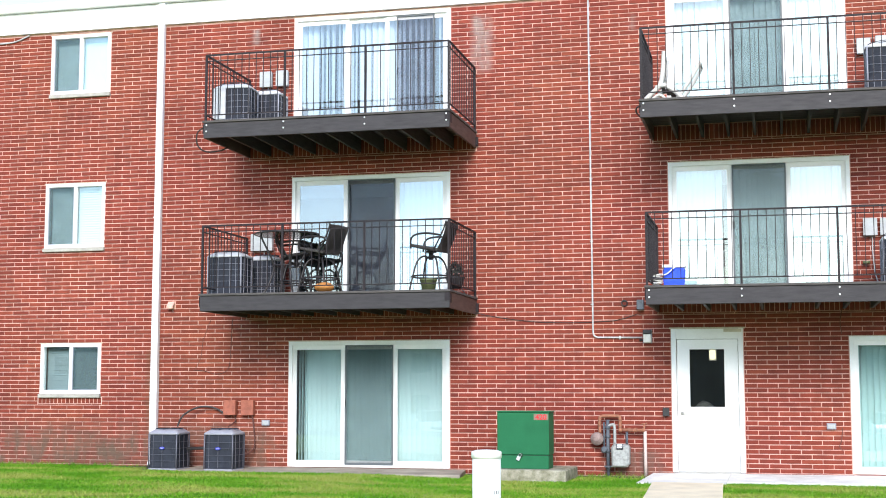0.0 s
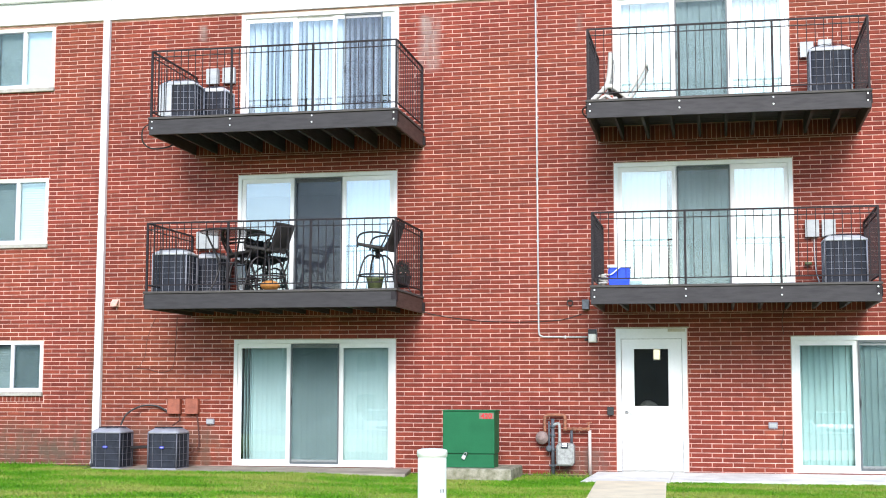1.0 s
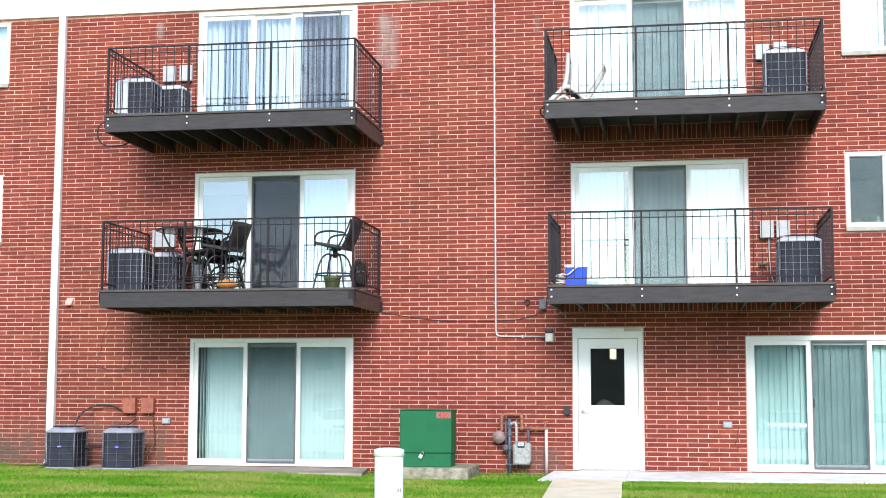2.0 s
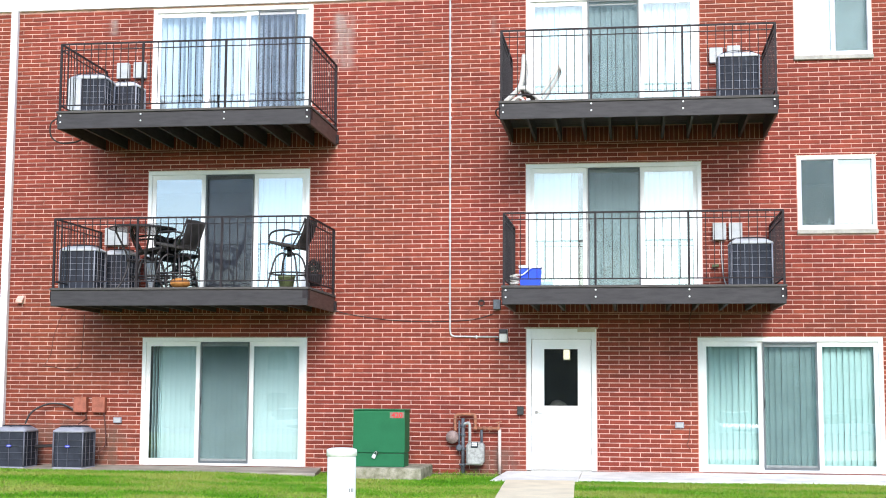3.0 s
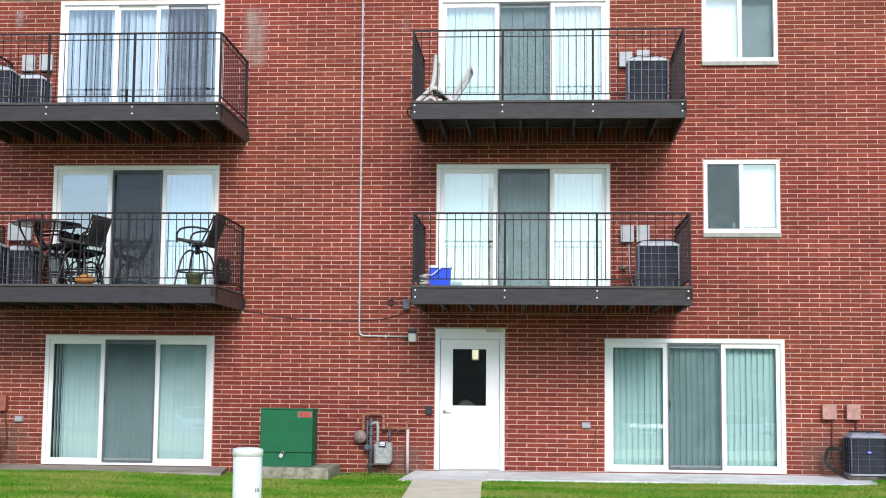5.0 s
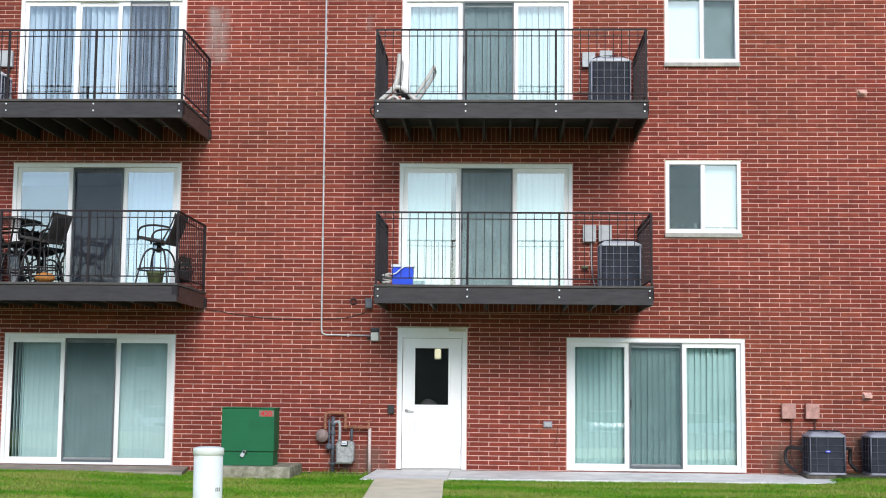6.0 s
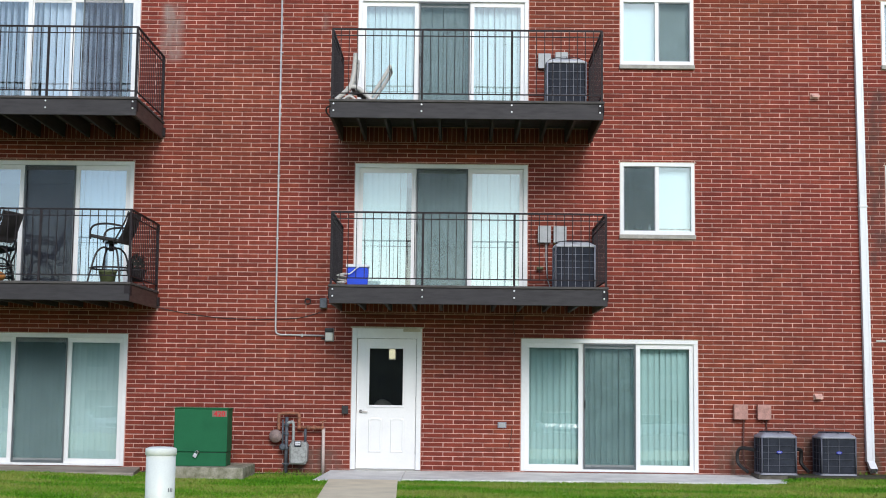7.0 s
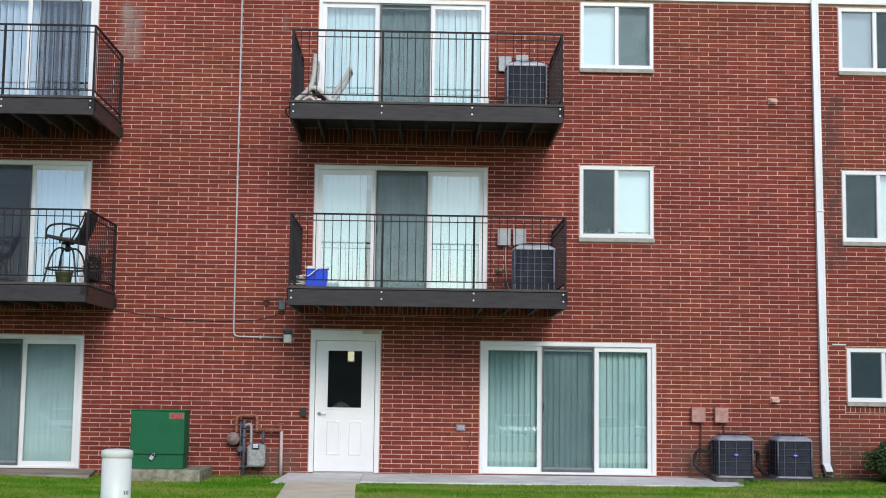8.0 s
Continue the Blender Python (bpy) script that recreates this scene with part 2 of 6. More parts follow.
BRICKS = [(0.158, 0.033, 0.0205), (0.186, 0.038, 0.0225), (0.210, 0.043, 0.025), (0.224, 0.046, 0.026), (0.170, 0.036, 0.0215), (0.214, 0.046, 0.026), (0.252, 0.056, 0.030)]
M = {
    "brick": masonry("brick_joined", "island", BRICKS),
    "brick_one": masonry("brick_single", "object", BRICKS),
    "mortar": masonry("mortar", "", [(0.36, 0.196, 0.158), (0.57, 0.338, 0.28), (0.655, 0.412, 0.348), (0.73, 0.495, 0.43)], 0.95),
    "white": material("white_vinyl", (0.84, 0.835, 0.82), 0.35, vary=0.03, scale=2.0, fine=25, bump=0.05),
    "fascia": material("white_aluminium", (0.82, 0.82, 0.82), 0.4, vary=0.03, scale=1.2, fine=20, bump=0.05),
    "door": material("white_door_paint", (0.87, 0.86, 0.84), 0.4, vary=0.03, scale=2, bump=0.06),
    "cream": material("old_cream_paint", (0.62, 0.55, 0.42), 0.6, vary=0.12, scale=9),
    "sill": material("sill_stone", (0.42, 0.39, 0.34), 0.8, vary=0.12, scale=12),
    "iron": material("black_railing_paint", (0.022, 0.016, 0.018), 0.6, vary=0.15, scale=12, spec=0.25),
    "timber": material("brown_grey_painted_timber", (0.045, 0.040, 0.042), 0.6, vary=0.14, scale=5, stretch=(1, 6, 6), bump=0.3, bump_scale=30, spec=0.3),
    "timber_side": material("weathered_brown_timber", (0.085, 0.052, 0.042), 0.6, vary=0.15, scale=5, stretch=(6, 1, 6), bump=0.3, bump_scale=30),
    "deck": material("worn_deck_board", (0.082, 0.071, 0.065), 0.75, vary=0.2, scale=6, stretch=(1, 8, 8), bump=0.4, bump_scale=25),
    "joist": material("dark_joist_timber", (0.045, 0.038, 0.035), 0.7, vary=0.2, scale=5, stretch=(8, 1, 8)),
    "bolt": material("zinc_bolt", (0.75, 0.75, 0.75), 0.35, 0.3, vary=0.05),
    "unit_dark": material("dark_grille_metal", (0.034, 0.038, 0.050), 0.7, vary=0.15, scale=9, spec=0.15),
    "unit_grey": material("grey_enamel", (0.31, 0.31, 0.35), 0.45, vary=0.08, scale=8),
    "unit_guard": material("dark_guard_wire", (0.13, 0.13, 0.155), 0.5, 0.2, vary=0.08, scale=8),
    "unit_light": material("pale_grey_enamel", (0.55, 0.55, 0.56), 0.45, vary=0.07, scale=8),
    "badge": material("blue_badge", (0.05, 0.06, 0.45), 0.35, vary=0.05),
    "silver": material("badge_silver", (0.65, 0.65, 0.7), 0.3, 0.5, vary=0.05),
    "box_grey": material("grey_meter_box", (0.42, 0.43, 0.43), 0.5, vary=0.08, scale=10),
    "box_red": material("brick_red_painted_box", (0.36, 0.105, 0.06), 0.55, vary=0.15, scale=14),
    "box_pink": material("faded_red_painted_box", (0.52, 0.27, 0.22), 0.6, vary=0.15, scale=14),
    "pipe": material("galvanised_pipe", (0.55, 0.55, 0.55), 0.5, 0.2, vary=0.12, scale=14),
    "regulator": material("pink_grey_regulator", (0.30, 0.22, 0.20), 0.6, vary=0.15, scale=20, spec=0.3),
    "pipe_pink": material("pale_painted_pipe", (0.62, 0.50, 0.45), 0.55, vary=0.1, scale=14),
    "pipe_rust": material("orange_painted_pipe", (0.36, 0.14, 0.075), 0.65, vary=0.25, scale=24, second=(0.16, 0.07, 0.045)),
    "pipe_dark": material("blue_grey_pipe_paint", (0.10, 0.115, 0.135), 0.5, vary=0.2, scale=20),
    "meter": material("gas_meter_casting", (0.40, 0.41, 0.39), 0.5, 0.2, vary=0.15, scale=22, second=(0.24, 0.24, 0.23)),
    "cable": material("black_cable", (0.02, 0.018, 0.018), 0.6, vary=0.1),
    "cable_brown": material("red_brown_cable", (0.12, 0.042, 0.03), 0.7, vary=0.2),
    "green": material("transformer_green", (0.010, 0.125, 0.048), 0.6, spec=0.25, vary=0.06, scale=4),
    "green_dark": material("transformer_seam", (0.006, 0.05, 0.02), 0.6, vary=0.1),
    "red_sign": material("red_number_paint", (0.55, 0.02, 0.025), 0.5, vary=0.05),
    "sign_back": material("pale_decal", (0.24, 0.15, 0.11), 0.5, vary=0.08),
    "concrete": material("patio_concrete", (0.76, 0.735, 0.69), 0.9, spec=0.1, vary=0.1, scale=3, fine=50, bump=0.3, bump_scale=120),
    "concrete_grey": material("weathered_grey_concrete", (0.36, 0.31, 0.25), 0.9, spec=0.1, vary=0.14, scale=3, fine=50, bump=0.3, bump_scale=120),
    "concrete_old": material("mossy_pad_concrete", (0.36, 0.33, 0.25), 0.95, vary=0.18, scale=9, bump=0.6, bump_scale=60, second=(0.12, 0.12, 0.06)),
    "walk": material("warm_walk_concrete", (0.82, 0.70, 0.50), 0.9, spec=0.1, vary=0.08, scale=2.5, fine=60, bump=0.3, bump_scale=150),
    "pad_dark": material("dark_pad_concrete", (0.13, 0.115, 0.09), 0.95, vary=0.25, scale=9, bump=0.6, bump_scale=60),
    "asphalt": material("asphalt", (0.05, 0.05, 0.052), 0.9, vary=0.15, scale=2, fine=150, bump=0.5, bump_scale=200),
    "pvc": material("white_pedestal_plastic", (0.78, 0.80, 0.73), 0.4, vary=0.03, scale=5, bump=0.04),
    "ink": material("grey_ink", (0.16, 0.16, 0.17), 0.6, vary=0.05),
    "interior": material("interior_plaster", (0.22, 0.21, 0.19), 0.8, vary=0.06, scale=1),
    # hall walls: darker than the flats' plaster, the hall's dimness put into the colour
    "interior_painted_dim": material("hall_wall_painted_dim", (0.10, 0.085, 0.06), 0.7, vary=0.2, scale=2),
    "carpet": material("dull_carpet", (0.14, 0.12, 0.10), 0.95, vary=0.15, scale=3),
    "roof": material("grey_roof_membrane", (0.30, 0.30, 0.30), 0.9, vary=0.1, scale=1),
    "blind": material("pale_vinyl_blind", (0.76, 0.75, 0.86), 0.55, vary=0.04, scale=1.5, bump=0.03),
    "blind_green": material("sea_green_blind", (0.48, 0.70, 0.70), 0.6, vary=0.05, scale=1.5, bump=0.03),
    "blind_teal": material("pale_teal_blind", (0.52, 0.68, 0.70), 0.6, vary=0.05, scale=1.5, bump=0.03),
    "blind_grey": material("grey_slatted_blind", (0.40, 0.45, 0.46), 0.6, vary=0.05, scale=1.5, bump=0.03),
    "blind_slate": material("slate_grey_blind", (0.30, 0.36, 0.39), 0.7, vary=0.05, scale=1.5, bump=0.03),
    "blind_white": material("white_vinyl_blind", (0.70, 0.79, 0.80), 0.55, vary=0.04, scale=1.5, bump=0.03),
    "glass": glazing("window_glass", (0.93, 0.97, 0.96), 0.05, 1.4),
    # upper panes: the blue of mirrored sky is put into the tint
    "glass_high": glazing("window_glass_upper", (0.86, 0.955, 0.965), 0.09, 1.5),
    "glass_sky": glazing("window_glass_coated", (0.76, 0.87, 0.96), 0.14, 1.3),
    "glass_dark": glazing("door_glass", (0.75, 0.78, 0.74), 0.03, 1.2),
    # mesh colours take on mirrored sky's blue-green
    "screen": mesh_screen("insect_screen", (0.036, 0.072, 0.080), 0.38),
    "screen_frame": material("dark_screen_frame", (0.10, 0.115, 0.12), 0.5, vary=0.06),
    "screen_light": mesh_screen("thin_insect_screen", (0.06, 0.065, 0.10), 0.22),
    # darker mesh: the unlit room behind it is put into the colour
    "screen_dim_room": mesh_screen("insect_screen_dim_room", (0.016, 0.021, 0.033), 0.42),
    "black": material("black_plastic", (0.015, 0.015, 0.016), 0.45, vary=0.1),
    "chrome": material("brushed_nickel", (0.55, 0.53, 0.5), 0.3, 0.9, vary=0.05),
    "lamp_glass": material("frosted_lamp_glass", (0.70, 0.68, 0.62), 0.25, vary=0.08, scale=30),
    "sling": material("taupe_sling_fabric", (0.055, 0.048, 0.044), 0.8, vary=0.12, scale=10, bump=0.3, bump_scale=300),
    "frame_metal": material("bronze_powder_coat", (0.035, 0.03, 0.03), 0.4, 0.3, vary=0.12, scale=20),
    "table_top": material("grey_green_table_glass", (0.10, 0.12, 0.11), 0.2, vary=0.08),
    "cooler_blue": material("blue_cooler_plastic", (0.012, 0.075, 0.72), 0.4, vary=0.05, scale=6),
    "cooler_white": material("white_cooler_lid", (0.78, 0.80, 0.82), 0.45, vary=0.04),
    "resin": material("cream_resin_chair", (0.66, 0.63, 0.57), 0.5, vary=0.08, scale=8),
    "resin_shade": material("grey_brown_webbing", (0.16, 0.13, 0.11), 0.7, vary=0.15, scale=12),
    "gourd": material("dried_orange_gourd", (0.55, 0.24, 0.055), 0.6, vary=0.15, scale=30, second=(0.42, 0.14, 0.03)),
    "pot": material("green_glazed_pot", (0.115, 0.135, 0.055), 0.45, vary=0.15, scale=14),
    "soil": material("dark_soil", (0.03, 0.022, 0.015), 1.0, vary=0.3, scale=40),
    "bed": material("dark_brown_bed", (0.055, 0.045, 0.03), 1.0, vary=0.3, scale=14, fine=60, bump=0.8, bump_scale=50, second=(0.045, 0.06, 0.02)),
    "dry_leaf": material("dark_dry_leaf", (0.03, 0.035, 0.02), 0.7, vary=0.3, scale=30),
    "leaf": material("shrub_leaf", (0.055, 0.105, 0.022), 0.6, vary=0.35, scale=18),
    "terracotta": material("terracotta_vent", (0.76, 0.44, 0.35), 0.8, vary=0.12, scale=25),
    "car_white": material("white_car_paint", (0.72, 0.73, 0.74), 0.25, vary=0.02, bump=0),
    "car_glass": material("dark_car_glass", (0.02, 0.022, 0.025), 0.05, vary=0.05, bump=0),
    "rubber": material("black_rubber", (0.02, 0.02, 0.02), 0.8, vary=0.1),
    "siding": material("tan_siding", (0.36, 0.31, 0.25), 0.7, vary=0.08, scale=2),
    "shingle": material("brown_grey_shingle", (0.11, 0.10, 0.095), 0.9, vary=0.2, scale=4),
    "hall_glow": glowing("lit_hall_lamp", (1.0, 0.90, 0.68), 1.0),
}


def lawn_material():
    m = bpy.data.materials.new("lawn_blades")
    m.use_nodes = True
    n, l = m.node_tree.nodes, m.node_tree.links
    b = n["Principled BSDF"]
    b.inputs["Roughness"].default_value = 0.6
    b.inputs["Specular IOR Level"].default_value = 0.1
    geo = n.new("ShaderNodeNewGeometry")
    mp = n.new("ShaderNodeMapping")
    mp.inputs["Scale"].default_value = (0.6, 1.4, 1)
    l.new(geo.outputs["Position"], mp.inputs["Vector"])
    big, mid = n.new("ShaderNodeTexNoise"), n.new("ShaderNodeTexNoise")
    big.inputs["Scale"].default_value, big.inputs["Detail"].default_value = 0.9, 4
    mid.inputs["Scale"].default_value = 9.0
    l.new(mp.outputs[0], big.inputs["Vector"])
    l.new(geo.outputs["Position"], mid.inputs["Vector"])
    ramp = n.new("ShaderNodeValToRGB")
    e = ramp.color_ramp.elements
    e[0].position, e[0].color = 0.30, (0.060, 0.190, 0.009, 1)
    e[1].position, e[1].color = 0.72, (0.26, 0.295, 0.062, 1)
    k = e.new(0.5)
    k.color = (0.108, 0.262, 0.012, 1)
    v = math_node(n, l, "ADD", math_node(n, l, "SUBTRACT", math_node(n, l, "MULTIPLY", big.outputs[0], 1.5), 0.30), math_node(n, l, "MULTIPLY", geo.outputs["Random Per Island"], 0.22))
    l.new(v, ramp.inputs[0])
    hsv = n.new("ShaderNodeHueSaturation")
    l.new(ramp.outputs[0], hsv.inputs["Color"])
    l.new(math_node(n, l, "ADD", math_node(n, l, "MULTIPLY", mid.outputs[0], 0.7), 0.65), hsv.inputs["Value"])
    l.new(hsv.outputs[0], b.inputs["Base Color"])
    return m


M["lawn"] = lawn_material()


# ---------------------------------------------------------------- building blocks
def box(bm, x0, x1, y0, y1, z0, z1, bevel=0.0, seg=1):
    vs = [bm.verts.new((x, y, z)) for z in (z0, z1) for y in (y0, y1) for x in (x0, x1)]
    fs = [bm.faces.new([vs[i] for i in q]) for q in ((0, 2, 3, 1), (4, 5, 7, 6), (0, 1, 5, 4), (2, 6, 7, 3), (0, 4, 6, 2), (1, 3, 7, 5))]
    if bevel:
        edges = list({e for f in fs for e in f.edges})
        bmesh.ops.bevel(bm, geom=edges, offset=bevel, segments=seg, affect="EDGES", profile=0.5)
    return vs


def tube(bm, pts, r, sides=8, caps=True):
    """A round bar along points."""
    pts = [Vector(p) for p in pts]
    rings, prev = [], None
    for i, p in enumerate(pts):
        d = (pts[min(i + 1, len(pts) - 1)] - pts[max(i - 1, 0)]).normalized()
        a = prev if prev is not None else (Vector((0, 0, 1)) if abs(d.z) < 0.9 else Vector((1, 0, 0)))
        u = (a - d * a.dot(d)).normalized()
        prev = u
        w = d.cross(u)
        rr = r[i] if isinstance(r, (list, tuple)) else r
        rings.append([bm.verts.new(p + rr * (math.cos(t) * u + math.sin(t) * w)) for t in (2 * math.pi * k / sides for k in range(sides))])
    for A, B in zip(rings, rings[1:]):
        for k in range(sides):
            f = bm.faces.new((A[k], A[(k + 1) % sides], B[(k + 1) % sides], B[k]))
            f.smooth = sides > 6
    if caps:
        bm.faces.new(rings[0][::-1])
        bm.faces.new(rings[-1])


def lathe(bm, profile, centre=(0, 0, 0), sides=24):
    """A turned solid round z, from (radius, height) pairs."""
    rings = []
    for r, z in profile:
        rings.append([bm.verts.new((centre[0] + r * math.cos(2 * math.pi * k / sides), centre[1] + r * math.sin(2 * math.pi * k / sides), centre[2] + z)) for k in range(sides)])
    for A, B in zip(rings, rings[1:]):
        for k in range(sides):
            f = bm.faces.new((A[k], A[(k + 1) % sides], B[(k + 1) % sides], B[k]))
            f.smooth = True
    bm.faces.new(rings[0][::-1])
    bm.faces.new(rings[-1])


def prism(bm, outline, z0, z1, bevel=0.0):
    """An upright solid over a plan outline."""
    a = [bm.verts.new((x, y, z0)) for x, y in outline]
    b = [bm.verts.new((x, y, z1)) for x, y in outline]
    fs = [bm.faces.new(a[::-1]), bm.faces.new(b)]
    k = len(a)
    for i in range(k):
        fs.append(bm.faces.new((a[i], a[(i + 1) % k], b[(i + 1) % k], b[i])))
    if bevel:
        bmesh.ops.bevel(bm, geom=list(fs[1].edges), offset=bevel, segments=2, affect="EDGES", profile=0.5)


def smooth_path(pts, n=6):
    """Points along a smooth curve through pts."""
    p = [Vector(q) for q in pts]
    out = []
    for i in range(len(p) - 1):
        a, b, c, d = p[max(i - 1, 0)], p[i], p[i + 1], p[min(i + 2, len(p) - 1)]
        for k in range(n):
            t = k / n
            out.append(0.5 * ((2 * b) + (c - a) * t + (2 * a - 5 * b + 4 * c - d) * t * t + (3 * b - a - 3 * c + d) * t ** 3))
    return out + [p[-1]]


def mesh_of(name, bm, mat):
    bmesh.ops.recalc_face_normals(bm, faces=bm.faces)
    me = bpy.data.meshes.new(name)
    bm.to_mesh(me)
    bm.free()
    me.materials.append(mat)
    return me


def part(name, bm, mat, parent, label=""):
    """Links a bmesh (or a ready mesh) as one mesh object under a thing or a part."""
    me = bm if isinstance(bm, bpy.types.Mesh) else mesh_of(name, bm, mat)
    ob = new(name, me)
    ob.parent = parent
    return tagged(ob, label)


def thing(name, at, label, category, group="", kind="", turn=0.0):
    ob = new(name)
    ob.matrix_basis = pose(*at, 0, 0, turn)
    ob.empty_display_size = 0.1
    return tagged(ob, label, category, group, kind)


def solid(name, bm, mat, label, category, group="", kind=""):
    return tagged(new(name, mesh_of(name, bm, mat)), label, category, group, kind)


def bxm(*args, **kw):
    bm = bmesh.new()
    box(bm, *args, **kw)
    return bm


def tbm(pts, r, sides=8):
    bm = bmesh.new()
    tube(bm, pts, r, sides)
    return bm


# ---------------------------------------------------------------- the plan
WEST, EAST, WALL_TOP, THICK = -15.0, 13.0, 7.62, 0.26
STOREY = 2.745
SLIDERS = [(-6.287, 0.008, 2.745), (-6.262, 2.757, 2.728), (-6.25, 5.505, 2.727), (2.656, 0.012, 2.762), (-0.003, 2.765, 2.742), (0.004, 5.485, 2.736)]
SL_H = 2.053
SMALL = [(-10.828, 6.40, 1.15, 1.135), (-10.86, 3.665, 1.145, 1.20), (-10.865, 1.13, 1.145, 0.93),
         (4.212, 6.40, 1.175, 1.155), (4.208, 3.662, 1.178, 1.218), (8.40, 6.43, 1.18, 1.115), (8.415, 3.665, 1.18, 1.205), (8.445, 1.13, 1.17, 0.905)]
DOOR = (0.0, 0.0, 1.09, 2.22)
OPENINGS = [(x, x + w, z, z + SL_H) for x, z, w in SLIDERS] + [(x, x + w, z, z + h) for x, z, w, h in SMALL] + [(DOOR[0], DOOR[0] + DOOR[2], -0.02, DOOR[3])]
BALCONIES = [(-7.07, -3.09, 2.745), (-7.06, -3.09, 5.46), (-0.21, 3.80, 2.745), (-0.25, 3.74, 5.46)]
DEPTH = 1.88


def cells(x0, x1, z0, z1, holes):
    """The rectangles left of a wall once the holes are cut."""
    xs = sorted({x0, x1} | {v for h in holes for v in h[:2] if x0 < v < x1})
    out = []
    for a, b in zip(xs, xs[1:]):
        z, m = z0, (a + b) / 2
        for lo, hi in sorted((h[2], h[3]) for h in holes if h[0] < m < h[1]):
            if lo > z:
                out.append((a, b, z, lo))
            z = max(z, hi)
        if z < z1:
            out.append((a, b, z, z1))
    return out


# ---------------------------------------------------------------- walls, floors, roof
bm = bmesh.new()
for a, b, lo, hi in cells(WEST, EAST, -0.6, WALL_TOP, OPENINGS):
    box(bm, a, b, 0.009, THICK, lo, hi)
wall_south = solid("wall_south", bm, M["mortar"], "red brick facade with pale pink mortar joints", "wall", kind="structure")
for name, x0, x1, y0, y1 in (("wall_west", WEST, WEST + 0.25, THICK, 9.0), ("wall_east", EAST - 0.25, EAST, THICK, 9.0), ("wall_north", WEST, EAST, 9.0, 9.25)):
    solid(name, bxm(x0, x1, y0, y1, -0.6, WALL_TOP), M["interior"], "plain closing wall of the apartment building", "wall", kind="structure")
for i, z in enumerate((-0.02, 2.745, 5.47)):
    solid("floor", bxm(WEST + 0.25, EAST - 0.25, THICK, 9.0, z - 0.2, z), M["carpet"], "dull carpeted storey floor inside the flats", "floor", kind="structure")
    solid("ceiling", bxm(WEST + 0.25, EAST - 0.25, THICK, 9.0, z + 2.38, z + 2.42), M["interior"], "plain plaster ceiling inside the flats", "ceiling", kind="structure")
    for x in (-8.6, -2.2, 3.95, 7.9) + ((-0.3, 1.5) if i == 0 else ()):
        solid("wall_inner", bxm(x, x + 0.12, THICK, 9.0, z, z + 2.38), M["interior_painted_dim" if i == 0 and -1 < x < 2 else "interior"], "inner partition wall between two flats", "wall", kind="structure")
    if i == 0:
        solid("wall_inner", bxm(-0.18, 1.5, 4.2, 4.3, z, z + 2.38), M["interior_painted_dim"], "end wall of the entrance hall with dimness in its colour", "wall", kind="structure")
    for x0, x1 in ((WEST + 0.25, -8.6), (-8.48, -2.2), (-2.08, 3.95), (4.07, 7.9), (8.02, EAST - 0.25)):
        if i or not x0 == -2.08:
            solid("wall_inner", bxm(x0, x1, 4.6, 4.7, z, z + 2.38), M["interior"], "plain back wall of a living room", "wall", kind="structure")
solid("roof", bxm(WEST - 0.1, EAST + 0.1, -0.02, 9.4, 8.0, 8.12), M["roof"], "low flat roof behind the white gutter", "roof", kind="structure")

# fascia board in lengths, with gutter above
fascia = thing("fascia", (0, 0, 0), "white metal fascia board under the gutter", "fascia", kind="structure")
edges = [WEST, -12.1, -8.69, -5.0, -1.3, 2.4, 6.0, 8.03, 10.6, EAST]
for a, b in zip(edges, edges[1:]):
    bm = bmesh.new()
    box(bm, a + 0.002, b - 0.002, -0.045, 0.02, 7.60, 7.975)
    box(bm, a + 0.002, b - 0.002, -0.055, -0.045, 7.60, 7.635)
    box(bm, a + 0.002, b - 0.002, -0.051, -0.045, 7.80, 7.81)
    part("board", bm, M["fascia"], fascia)
part("backing", bxm(WEST, EAST, 0.025, THICK, 7.62, 8.0), M["interior"], fascia)
gutter = thing("gutter", (0, 0, 0), "white metal gutter along the roof edge", "gutter", kind="structure")
bm = bmesh.new()
prof = [(-0.05, 7.98), (-0.12, 7.985), (-0.15, 8.03), (-0.15, 8.075), (-0.165, 8.10), (-0.165, 8.115), (-0.15, 8.115), (-0.14, 8.04), (-0.115, 7.995), (-0.05, 7.99)]
for x0, x1 in ((WEST, EAST),):
    A = [bm.verts.new((x0, y, z)) for y, z in prof]
    B = [bm.verts.new((x1, y, z)) for y, z in prof]
    for i in range(len(prof)):
        bm.faces.new((A[i], A[(i + 1) % len(prof)], B[(i + 1) % len(prof)], B[i]))
part("trough", bm, M["fascia"], gutter)


